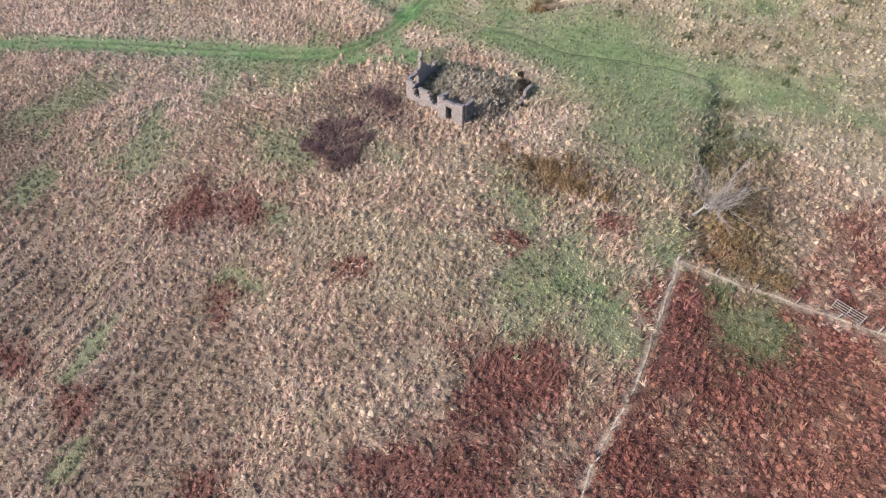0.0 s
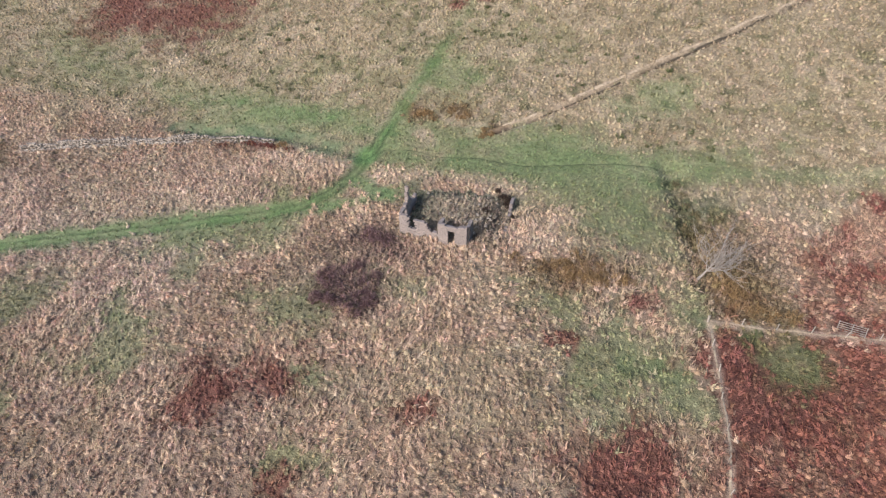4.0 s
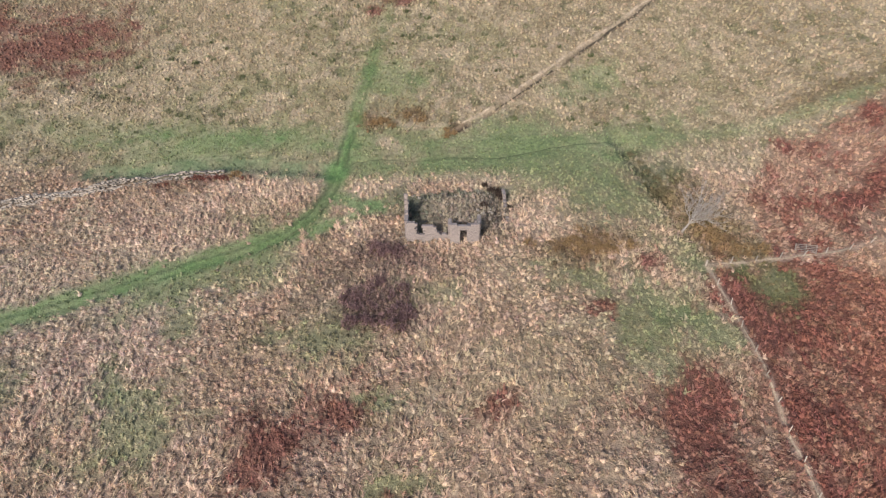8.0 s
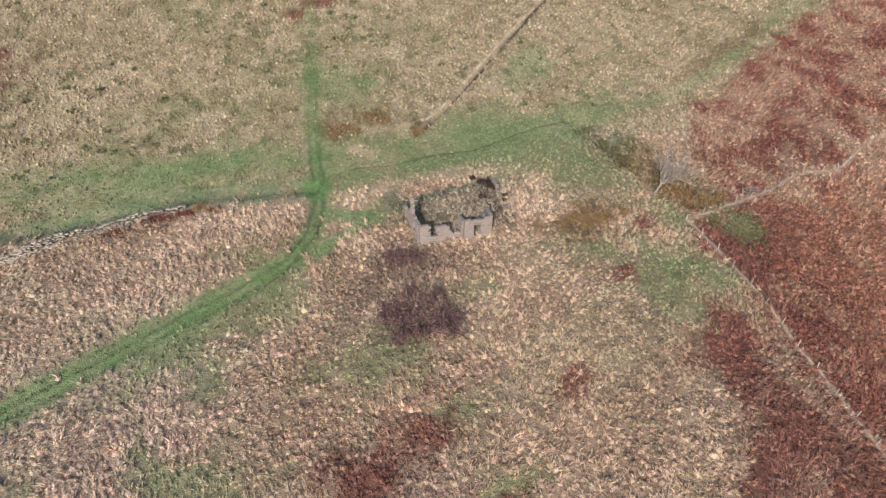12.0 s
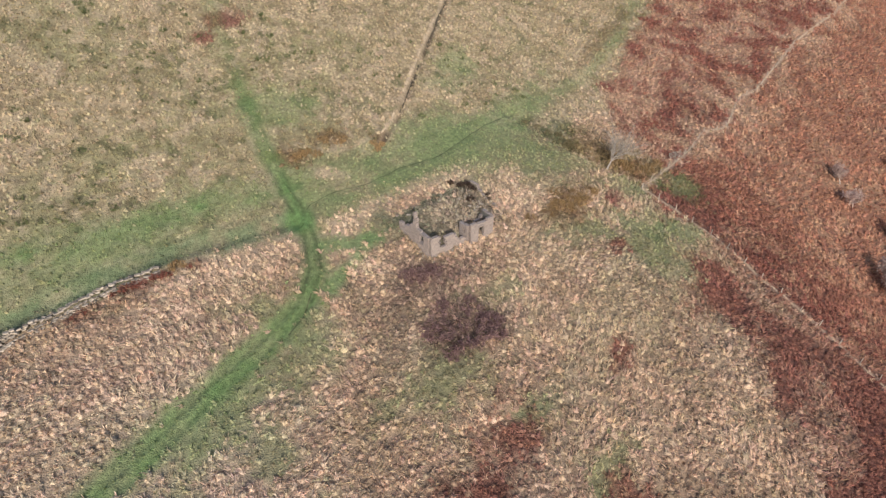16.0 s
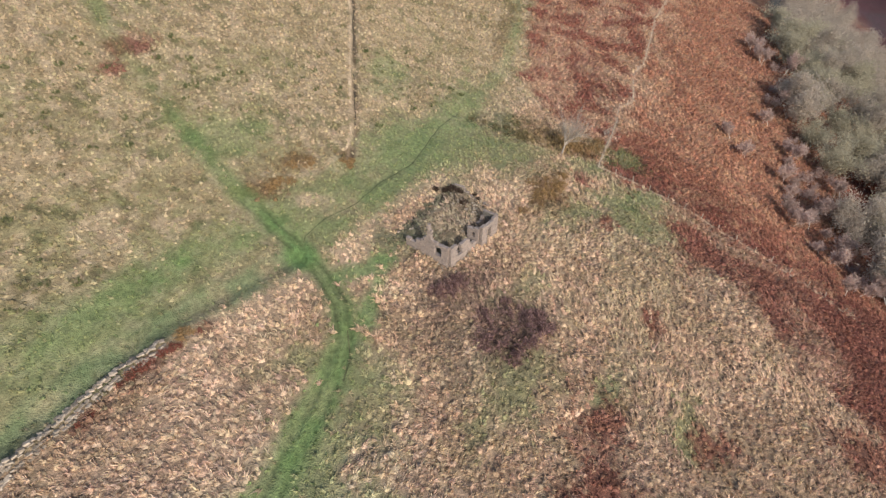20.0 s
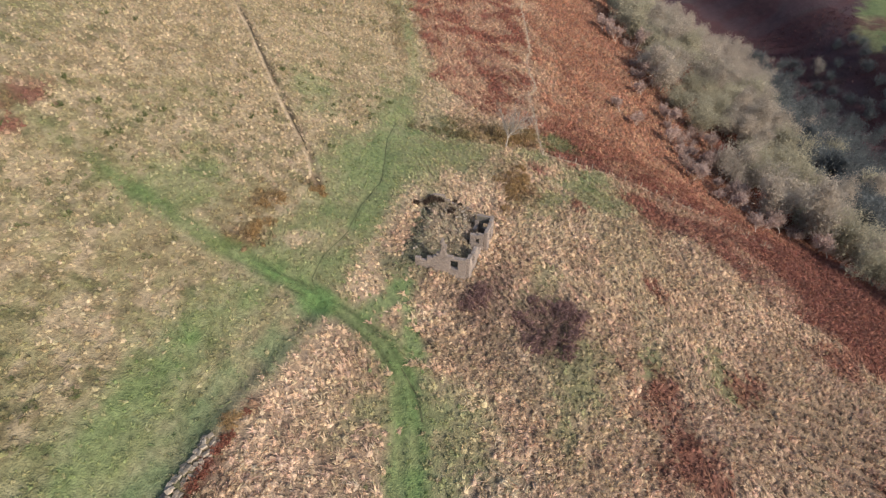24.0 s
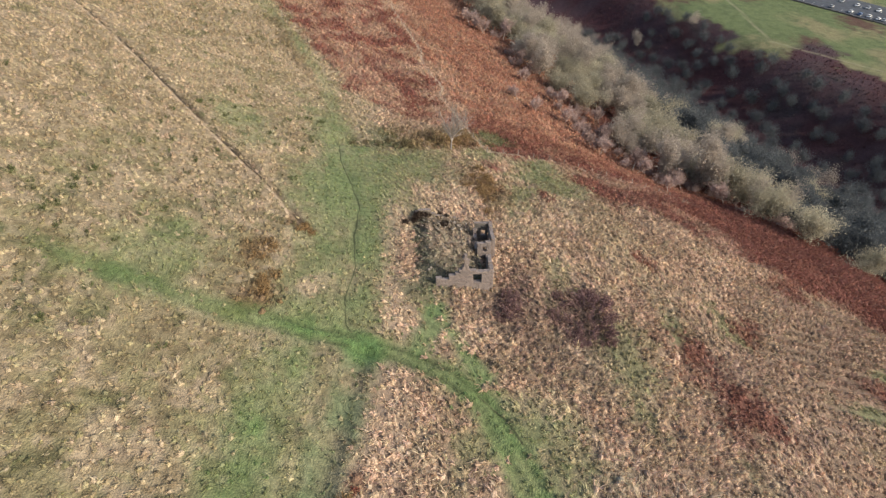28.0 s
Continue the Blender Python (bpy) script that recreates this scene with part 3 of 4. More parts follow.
def tussocks(name, xy, locks, label, seed, scale=1.0, width=0.05, vary=0.3, matted=0.8):
    """Tufts of long bent locks of grass, each on a matted crown, at the places xy, in one mesh."""
    rng = np.random.default_rng(seed)
    near_by = xy + rng.normal(0, 0.75, xy.shape)
    rgb, tall, tuft = cover(near_by[:, 0], near_by[:, 1])
    keep = rng.random(len(xy)) < np.where(drains(xy[:, 0], xy[:, 1]) > 0.5, 0.3, 0.3 + 0.7 * tuft) * (1 - trodden(xy[:, 0], xy[:, 1]))
    xy, rgb, tall, tuft = xy[keep], rgb[keep], tall[keep], tuft[keep]
    n, k = len(xy), locks
    size = tall * rng.uniform(0.65, 1.4, n) * scale
    base = np.stack([xy[:, 0], xy[:, 1], height_at(xy[:, 0], xy[:, 1]) - 0.03], 1)
    lean = 2 * np.pi * grain(xy[:, 0], xy[:, 1], 9, 31) + rng.normal(0, 0.7, n)
    tone = rgb * rng.uniform(1 - vary, 1 + vary, (n, 1)) * rng.uniform(0.96, 1.04, (n, 3))
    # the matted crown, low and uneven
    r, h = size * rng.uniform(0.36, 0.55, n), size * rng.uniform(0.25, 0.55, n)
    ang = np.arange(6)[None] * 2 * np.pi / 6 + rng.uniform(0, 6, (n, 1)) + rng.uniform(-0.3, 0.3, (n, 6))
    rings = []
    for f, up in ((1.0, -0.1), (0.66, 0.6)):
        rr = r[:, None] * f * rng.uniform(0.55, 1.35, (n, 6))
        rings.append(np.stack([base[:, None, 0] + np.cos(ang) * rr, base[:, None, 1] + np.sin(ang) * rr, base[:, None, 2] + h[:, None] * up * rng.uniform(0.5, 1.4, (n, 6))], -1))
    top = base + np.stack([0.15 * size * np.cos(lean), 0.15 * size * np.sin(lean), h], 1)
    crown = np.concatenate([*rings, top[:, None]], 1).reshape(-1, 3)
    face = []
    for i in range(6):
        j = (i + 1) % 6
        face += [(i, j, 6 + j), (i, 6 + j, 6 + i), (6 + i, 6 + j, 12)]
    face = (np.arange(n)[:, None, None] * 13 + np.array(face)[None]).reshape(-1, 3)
    # locks that rise from the crown, bend and fall outward
    a = rng.uniform(0, 2 * np.pi, (n, k))
    out = rng.uniform(0.15, 1.0, (n, k))
    length = size[:, None] * rng.uniform(0.45, 1.05, (n, k))
    way = np.stack([np.cos(a) * out * 0.8 + 0.4 * np.cos(lean)[:, None], np.sin(a) * out * 0.8 + 0.4 * np.sin(lean)[:, None], 1.05 - 0.5 * out], -1)
    root = base[:, None] + np.stack([np.cos(a), np.sin(a), 0 * a], -1) * (out * r[:, None] * 0.8)[..., None]
    root[..., 2] += h[:, None] * (1 - out ** 2) * 0.6
    turn = a + rng.normal(0, 0.8, (n, k))
    side = np.stack([-np.sin(turn), np.cos(turn), rng.normal(0, 0.3, (n, k))], -1) * (width * scale * rng.uniform(0.45, 1.4, (n, k)))[..., None]
    mid = root + way * (length * 0.5)[..., None]
    tip = root + way * length[..., None] * np.array([1.2, 1.2, 0.62]) + rng.normal(0, 0.06, (n, k, 3))
    blade = np.stack([root - side * 0.6, root + side * 0.6, mid + side, mid - side, tip], 2).reshape(-1, 3)
    q = np.arange(n * k)[:, None] * 5 + len(crown)
    tris = np.concatenate([face, q + np.array([[0, 1, 2]]), q + np.array([[0, 2, 3]]), q + np.array([[3, 2, 4]])])
    hair = np.repeat(tone, k, 0) * rng.uniform(0.93, 1.07, (n * k, 3))
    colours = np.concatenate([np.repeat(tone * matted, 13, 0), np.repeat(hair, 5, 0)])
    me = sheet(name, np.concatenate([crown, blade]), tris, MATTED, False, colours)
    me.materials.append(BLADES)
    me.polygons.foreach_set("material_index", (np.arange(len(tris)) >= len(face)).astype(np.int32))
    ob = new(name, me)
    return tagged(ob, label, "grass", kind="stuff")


def scattered(x0, x1, y0, y1, step, seed):
    rng = np.random.default_rng(seed)
    x, y = np.meshgrid(np.arange(x0, x1, step), np.arange(y0, y1, step))
    p = np.stack([x.ravel(), y.ravel()], 1)
    return p + rng.uniform(-0.5, 0.5, p.shape) * step


near = scattered(-104, 66, -112, 14, 0.7, 1)
near = near[(down(near[:, 0], near[:, 1]) < 122) & ~((near[:, 0] < -62) & (near[:, 1] < -44)) & ((near[:, 1] > -80) | (near[:, 0] > 8))]
# in the lower field the tussocks stand in rows
pitch = 4.1 / 2
rows_at = (np.round(near[:, 0] / pitch - 0.5) + 0.5) * pitch + 0.02 * (near[:, 1] + 50)
near[:, 0] += (rows_at - near[:, 0]) * 0.4 * drained(near[:, 0], near[:, 1])
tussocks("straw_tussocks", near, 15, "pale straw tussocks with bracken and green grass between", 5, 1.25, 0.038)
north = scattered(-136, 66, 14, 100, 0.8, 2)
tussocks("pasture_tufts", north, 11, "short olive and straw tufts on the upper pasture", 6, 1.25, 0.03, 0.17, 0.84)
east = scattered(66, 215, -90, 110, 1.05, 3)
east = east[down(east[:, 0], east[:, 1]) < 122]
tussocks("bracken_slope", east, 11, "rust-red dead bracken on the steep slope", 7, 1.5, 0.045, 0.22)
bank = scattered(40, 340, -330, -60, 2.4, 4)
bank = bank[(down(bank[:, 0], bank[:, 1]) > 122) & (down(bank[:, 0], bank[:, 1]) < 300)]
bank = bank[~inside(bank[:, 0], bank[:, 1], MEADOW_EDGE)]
tussocks("heath_scrub", bank, 8, "dark maroon heath and scrub with the shade of the far bank in its colour", 8, 1.5, 0.12, 0.2)

# ---- ruts, rills and worn lines ----
SOIL = plain("wet_peat", (0.075, 0.06, 0.042), 0.8, 0.4, 2.0, 0.5, 0.03)
RILL_TURF = plain("wet_dark_turf", (0.075, 0.085, 0.042), 0.85, 0.4, 2.0, 0.5, 0.03)
STRAW_LINE = plain("trodden_straw", (0.40, 0.31, 0.215), 0.95, 0.35, 3.0, 0.6, 0.03)


def ribbon(name, line, width, mat, label, category, lift=0.05, shift=0.0, broken=0.0, seed=1):
    """A narrow worn strip that follows the ground along a line, ragged, with gaps where broken is high."""
    pts = []
    for (ax, ay), (bx, by) in zip(line, line[1:]):
        n = max(2, int(math.hypot(bx - ax, by - ay) / 0.5))
        pts += [(ax + (bx - ax) * k / n, ay + (by - ay) * k / n) for k in range(n)]
    p = np.array(pts)
    d = np.gradient(p, axis=0)
    nrm = np.stack([-d[:, 1], d[:, 0]], 1) / np.linalg.norm(d, axis=1, keepdims=True)
    p = p + nrm * (shift + 0.35 * (grain(p[:, 0], p[:, 1], 3.5, seed) - 0.5))[:, None]
    w = width * (0.55 + 0.9 * grain(p[:, 0], p[:, 1], 1.3, seed + 1))
    gone = grain(p[:, 0], p[:, 1], 5.0, seed + 2) < broken
    w = np.where(gone, 0.02, w)
    edges = [p + nrm * (w * f)[:, None] for f in (-0.5, 0.5)]
    rows = [np.stack([e[:, 0], e[:, 1], height_at(e[:, 0], e[:, 1]) + np.where(gone, -0.2, lift)], 1) for e in edges]
    n = len(p)
    k = np.arange(n - 1)
    return tagged(new(name, sheet(name, np.concatenate(rows), np.stack([k, k + 1, n + k + 1, n + k], 1), mat)), label, category, kind="structure")


ribbon("sunk_edge", SUNK_WALL, 0.26, SOIL, "dark sunken edge of an old field bank", "bank", 0.08, -0.45, 0.33, 60)
ribbon("sunk_crest", SUNK_WALL, 0.4, STRAW_LINE, "pale straw crest of an old field bank", "bank", 0.06, 0.3, 0.35, 64)
ribbon("fence_strip", FENCE_SOUTH, 0.22, STRAW_LINE, "pale trodden strip under the fence", "path", 0.07, 0.0, 0.25, 68)
ribbon("fence_strip", FENCE_EAST, 0.2, STRAW_LINE, "pale trodden strip under the fence", "path", 0.07, 0.0, 0.45, 72)

for k, rill in enumerate(RILLS):
    ribbon("rill", rill, 0.13, RILL_TURF, "narrow dark rill winding through green turf", "stream", 0.04, 0.0, 0.3, 80 + 4 * k)

# ---- stonework ----
def ground_z(x, y):
    return float(height_at(np.array([x]), np.array([y]))[0])


def block(bm, m, size, rng, rough=0.12):
    """One roughly squared stone."""
    sx, sy, sz = (v / 2 for v in size)
    v = [bm.verts.new(m @ Vector((a * sx * rng.uniform(1 - rough, 1), b * sy * rng.uniform(1 - rough, 1), c * sz * rng.uniform(1 - rough, 1))))
         for a in (-1, 1) for b in (-1, 1) for c in (-1, 1)]
    for f in ((0, 1, 3, 2), (4, 6, 7, 5), (0, 4, 5, 1), (2, 3, 7, 6), (0, 2, 6, 4), (1, 5, 7, 3)):
        bm.faces.new([v[i] for i in f])


def unit_stones(mat, seed, count=8):
    """A few rough stones one metre across each way, to be scaled."""
    rng, out = random.Random(seed), []
    for _ in range(count):
        bm = bmesh.new()
        block(bm, Matrix.Identity(4), (1, 1, 1), rng, 0.13)
        bmesh.ops.bevel(bm, geom=bm.edges, offset=0.06, segments=1, affect="EDGES")
        me = bpy.data.meshes.new("stone")
        bm.to_mesh(me)
        bm.free()
        me.materials.append(mat)
        out.append(me)
    return out


def masonry(name, parent, a, b, tops, thick=0.55, holes=(), foot=0.4, seed=1, label="", mat=None):
    """A rubble wall from a to b, stone on stone; tops: (metres along, height above datum z = 0); holes: (from, to, low, high)."""
    rng = random.Random(seed)
    mat = mat or STONE
    bm = bmesh.new()
    (ax, ay), (bx, by) = a, b
    run, turn = math.hypot(bx - ax, by - ay), math.atan2(by - ay, bx - ax)
    us, zs = [u for u, _ in tops], [z for _, z in tops]
    z = min(ground_z(ax, ay), ground_z(bx, by)) - foot
    laid = []
    while z < max(zs):
        h = rng.uniform(0.16, 0.34)
        u = -rng.uniform(0, 0.4)
        while u < run:
            w = rng.choice((rng.uniform(0.22, 0.45), rng.uniform(0.4, 0.8)))
            lo, hi = max(u, 0), min(u + w, run)
            for f, t, low, high in holes:
                if low < z + h / 2 < high:
                    if f < hi < t:
                        hi = f
                    if f < lo < t:
                        lo = t
            mid = (lo + hi) / 2
            if hi - lo > 0.1 and z + h * 0.6 < np.interp(mid, us, zs) + rng.uniform(-0.2, 0.16):
                sag = 0.07 * (float(grain(mid, z, 1.5, seed)) - 0.5)
                m = Matrix.Translation((ax + math.cos(turn) * mid, ay + math.sin(turn) * mid, z + h / 2 + sag)) @ Matrix.Rotation(turn, 4, "Z")
                block(bm, m, (hi - lo + 0.03, thick - 0.1, h + 0.05), rng, 0.0)
                laid.append((m @ Euler((rng.uniform(-0.05, 0.05), rng.uniform(-0.06, 0.06), rng.uniform(-0.05, 0.05))).to_matrix().to_4x4(), (hi - lo + 0.015, thick + rng.uniform(-0.06, 0.09), h + 0.012)))
            u += w
        z += h
    wall = part(name, bm, HEART, parent, label)
    shapes = STONES.setdefault(mat.name, unit_stones(mat, 17))
    for m, size in laid[-300:]:
        ob = new("stone", shapes[rng.randrange(len(shapes))])
        ob.parent = wall
        ob.matrix_world = m @ Matrix.Diagonal((*size, 1))
    if len(laid) > 300:
        low = bmesh.new()
        for m, size in laid[:-300]:
            block(low, m, size, rng, 0.08)
        tagged(part("lower_stones", low, mat, wall), kind="stuff")
    return wall


STONES = {}
HEART = plain("wall_hearting", (0.25, 0.206, 0.185), 0.95, 0.35, 6.0, 0.5, 0.03)


def slab(name, parent, at, size, turn, mat, label="", seed=3):
    bm = bmesh.new()
    block(bm, Matrix.Translation(at) @ Matrix.Rotation(radians(turn), 4, "Z"), size, random.Random(seed), 0.05)
    return part(name, bm, mat, parent, label)


DARK_STONE = plain("dark_and_shaded_gritstone", (0.15, 0.135, 0.12), 0.9, 0.35, 4.0, 0.6, 0.03)
MOSSY = plain("mossy_rubble", (0.22, 0.185, 0.148), 0.95, 0.45, 2.5, 0.6, 0.04, each=0.2)

cottage = tagged(new("ruined_cottage"), "roofless ruined stone cottage with a broken gable, in rough grass", "ruin")
cottage.location = (0, 0, 0)
masonry("front_wall", cottage, (-4.9, -2.55), (1.5, -2.75), ((0, 2.35), (1.5, 2.5), (1.6, 0.55), (2.55, 0.55), (2.6, 2.1), (4.3, 2.0), (4.6, 0.6), (6.4, 0.45)), seed=2)
masonry("gable_wall", cottage, (-4.85, -2.3), (-5.15, 4.6), ((0, 2.5), (0.9, 2.75), (2.4, 2.8), (2.7, 3.3), (2.92, 5.3), (3.25, 5.4), (3.42, 3.6), (4.0, 2.7), (5.4, 1.75), (6.0, 1.6), (6.3, 2.0), (6.9, 2.0)), seed=3,
        holes=((1.05, 2.15, 0.8, 2.35),), label="broken gable with a square window hole")
slab("lintel", cottage, (-4.92, -0.7, 2.45), (0.66, 1.5, 0.2), 0, STONE)
slab("window_sill", cottage, (-4.92, -0.7, 0.76), (0.7, 1.3, 0.12), 0, STONE)
masonry("annex_front_wall", cottage, (1.5, -3.5), (5.75, -3.5), ((0, 2.6), (0.6, 2.9), (1.2, 2.55), (2.0, 2.7), (3.4, 2.75), (4.25, 3.0)), seed=4, holes=((1.45, 2.45, -2, 1.95),), label="front wall with an open doorway")
slab("lintel", cottage, (3.45, -3.5, 2.06), (1.35, 0.68, 0.22), 0, STONE)
masonry("annex_west_wall", cottage, (1.5, -3.2), (1.5, -1.3), ((0, 2.7), (1.2, 2.4), (1.9, 2.2)), seed=5, holes=((0.6, 1.15, 1.0, 1.8),))
# darker stone puts the shade on this wall's inner face into its colour
masonry("annex_east_wall", cottage, (5.75, -3.2), (5.75, -1.3), ((0, 2.95), (1.4, 2.75), (1.9, 2.6)), seed=6, holes=((0.3, 1.0, 0.6, 1.6),), mat=DARK_STONE)
masonry("annex_back_wall", cottage, (1.8, -1.3), (5.5, -1.3), ((0, 1.2), (1.2, 0.9), (2.4, 1.1), (3.7, 2.2)), seed=7)
masonry("back_wall", cottage, (-5.1, 6.9), (9.8, 7.6), ((0, 1.4), (3, 0.9), (6, 1.2), (9, 1.1), (12, 1.6), (14.9, 1.9)), seed=8, mat=MOSSY)
masonry("end_wall", cottage, (10.0, 7.4), (10.3, 0.6), ((0, 2.4), (2.2, 2.5), (3.5, 1.4), (6.8, 0.6)), seed=9, mat=MOSSY)
masonry("cross_wall", cottage, (6.4, 0.4), (6.6, 6.6), ((0, 0.7), (1.2, 1.1), (2.8, 0.7), (4.3, 1.2), (6.2, 1.2)), seed=10, mat=MOSSY)
masonry("cross_wall", cottage, (0.6, 0.2), (5.6, 0.9), ((0, 0.5), (1.7, 0.9), (3.4, 0.5), (5, 0.9)), seed=12, mat=MOSSY)

# fallen stones inside and round the walls
rng = random.Random(77)
bm = bmesh.new()
for i in range(150):
    if i < 75:
        x, y = rng.uniform(-4.4, 9.6), rng.uniform(-2.0, 6.8)
    else:
        x, y = rng.choice(((rng.gauss(-5.6, 0.5), rng.uniform(-2, 4.6)), (rng.uniform(-5, 1), rng.gauss(-3.1, 0.35)), (rng.gauss(8, 1.6), rng.gauss(1.5, 1.4))))
    heap = 0.3 * float(grain(x, y, 2.2, 55)) + 0.25 * (x > 5)
    s = rng.uniform(0.15, 0.42)
    block(bm, Matrix.Translation((x, y, ground_z(x, y) + heap * 0.8)) @ Euler((rng.uniform(-0.6, 0.6), rng.uniform(-0.6, 0.6), rng.uniform(0, 6))).to_matrix().to_4x4(), (s, s * 0.8, s * 0.55), rng, 0.25)
tagged(part("rubble_heap", bm, MOSSY), "grey fallen stones heaped inside the ruined walls", "rubble", kind="stuff")


# ---- plants ----
def tube(bm, pts, radii, sides=5):
    rings = []
    for i, p in enumerate(pts):
        d = (pts[min(i + 1, len(pts) - 1)] - pts[max(i - 1, 0)]).normalized()
        q = d.to_track_quat("Z", "Y")
        rings.append([bm.verts.new(p + q @ Vector((math.cos(6.2832 * k / sides) * radii[i], math.sin(6.2832 * k / sides) * radii[i], 0))) for k in range(sides)])
    for r0, r1 in zip(rings, rings[1:]):
        for k in range(sides):
            bm.faces.new((r0[k], r0[(k + 1) % sides], r1[(k + 1) % sides], r1[k]))
    bm.faces.new(rings[-1])


def twig(bm, p, d, length, width, rng):
    """A thin bent twig as two slim triangles."""
    side = d.cross(Vector((rng.uniform(-1, 1), rng.uniform(-1, 1), rng.uniform(-1, 1)))).normalized() * width
    m = p + d * length * 0.55
    e = p + (d + Vector((rng.uniform(-0.4, 0.4), rng.uniform(-0.4, 0.4), rng.uniform(-0.2, 0.4)))).normalized() * length
    a, b, c, t = bm.verts.new(p - side), bm.verts.new(p + side), bm.verts.new(m + side * 0.5), bm.verts.new(e)
    bm.faces.new((a, b, c))
    bm.faces.new((a, c, t))


def twig_cloud(name, nodes, count, low, high, width, seed, mat, drift=0.0, rise=0.3):
    """Fine bent twigs that start near the given nodes, in one mesh."""
    rng = np.random.default_rng(seed)
    nodes = np.asarray(nodes, float)
    pick = rng.integers(0, len(nodes), count)
    p, d = nodes[pick, :3] + rng.normal(0, 1, (count, 3)) * drift, nodes[pick, 3:]
    v = d * 0.5 + rng.normal(0, 0.6, (count, 3)) + np.array([0, 0, rise])
    v /= np.linalg.norm(v, axis=1, keepdims=True)
    w = v + rng.normal(0, 0.35, (count, 3))
    length = rng.uniform(low, high, count)[:, None]
    side = np.cross(v, rng.normal(0, 1, (count, 3)))
    side *= width * rng.uniform(0.5, 1.3, (count, 1)) / np.maximum(np.linalg.norm(side, axis=1, keepdims=True), 1e-6)
    verts = np.stack([p - side, p + side, p + v * length * 0.55 + side * 0.6, p + w * length], 1).reshape(-1, 3)
    q = np.arange(count)[:, None] * 4
    return sheet(name, verts, np.concatenate([q + np.array([[0, 1, 2]]), q + np.array([[0, 2, 3]])]), mat)


def bare_tree(name, height, spread, seed, twigs, bark, twig_mat, label, thick=0.16, lean=(0, 0), width=0.03, stems=1, low=0.25, forks=(7, 5), reach=(0.35, 0.95), drift=0.4, wander=0.25, fan=0.25):
    """A leafless tree: a tapered trunk with limbs that fork, and a crown of fine twigs."""
    rng = random.Random(seed)
    tree = tagged(new(name), label, "tree")
    wood, nodes = bmesh.new(), []

    def limb(p, d, length, r, depth):
        n = 4
        pts, rad = [p.copy()], [r]
        for i in range(n):
            d = (d + Vector((rng.gauss(0, wander), rng.gauss(0, wander), rng.gauss(0.05, wander * 0.7)))).normalized()
            p = p + d * length / n
            pts.append(p.copy())
            rad.append(r * (1 - 0.62 * (i + 1) / n))
        tube(wood, pts, rad, 6 if depth == 0 else 4 if depth == 1 else 3)
        if depth:
            nodes.extend((*q, *d) for q in pts[2 if depth == 1 else 1:])
        if depth >= len(forks):
            return
        k = forks[depth]
        for i in range(k):
            f = low + (1 - low) * (i + rng.random()) / k if depth == 0 else rng.uniform(0.25, 1)
            j = min(int(f * n), n - 1)
            q = pts[j].lerp(pts[j + 1], f * n - j)
            a, tilt = rng.uniform(0, 6.283), rng.uniform(0.5, 1.2)
            out = Vector((math.cos(a) * math.sin(tilt), math.sin(a) * math.sin(tilt), math.cos(tilt)))
            limb(q, (out * 0.85 + d * 0.4).normalized(), length * rng.uniform(0.45, 0.72) * (spread if depth == 0 else 1), max(rad[j] * 0.55, 0.012), depth + 1)

    for s in range(stems):
        a = 6.283 * s / stems + seed
        off = Vector((math.cos(a), math.sin(a), 0)) * (fan if stems > 1 else 0)
        limb(off + Vector((0, 0, -0.3)), (Vector((lean[0], lean[1], 1)) + off).normalized(), height * (0.66 if stems == 1 else 0.6), thick, 0)
    part("trunk", wood, bark, tree)
    ob = new("crown", twig_cloud("crown", nodes, twigs, reach[0], reach[1], width, seed, twig_mat, drift))
    ob.parent = tree
    return tree


def shrub(name, label, radius, height, stems, twigs, mat, seed, width=0.03, category="bush"):
    """A dense bush of stems that fan out from the ground, with fine twigs along them."""
    rng = random.Random(seed)
    bush = tagged(new(name), label, category)
    wood, nodes = bmesh.new(), []
    for i in range(stems):
        a, f = rng.uniform(0, 6.283), math.sqrt(rng.random())
        f *= 0.7 + 0.55 * float(grain(math.cos(a) * 2, math.sin(a) * 2, 1.0, seed))
        p = Vector((math.cos(a) * radius * f * 0.6, math.sin(a) * radius * f * 0.6, -0.25))
        d = Vector((math.cos(a) * f * radius / height * 0.55, math.sin(a) * f * radius / height * 0.55, 1)).normalized()
        pts, rad = [p], [0.035]
        n = 4
        for k in range(n):
            d = (d + Vector((rng.gauss(0, 0.22), rng.gauss(0, 0.22), rng.gauss(0, 0.12)))).normalized()
            pts.append(pts[-1] + d * height * rng.uniform(0.75, 1.1) * (1.1 - 0.5 * f * f) / n)
            rad.append(0.035 * (1 - 0.2 * (k + 1)))
        tube(wood, pts, rad, 4)
        nodes.extend((*q, *d) for q in pts[1:])
    part("stem", wood, mat, bush)
    ob = new("crown", twig_cloud("crown", nodes, twigs, height * 0.1, height * 0.28, width, seed, mat, height * 0.1))
    ob.parent = bush
    return bush


def rooted(ob, x, y, turn=0.0, size=1.0, sink=0.0):
    ob.matrix_world = pose(x, y, ground_z(x, y) - sink, 0, 0, turn) @ Matrix.Scale(size, 4)
    return ob


PURPLE_TWIG = plain("purple_brown_twigs", (0.235, 0.145, 0.14), 0.85, 0.3, 1.5, 0, thin=0.3)
BROWN_RUSH = plain("brown_rushes", (0.28, 0.18, 0.085), 0.85, 0.35, 1.5, 0)
DARK_RUSH = plain("dark_green_rushes", (0.17, 0.14, 0.075), 0.85, 0.35, 1.5, 0)
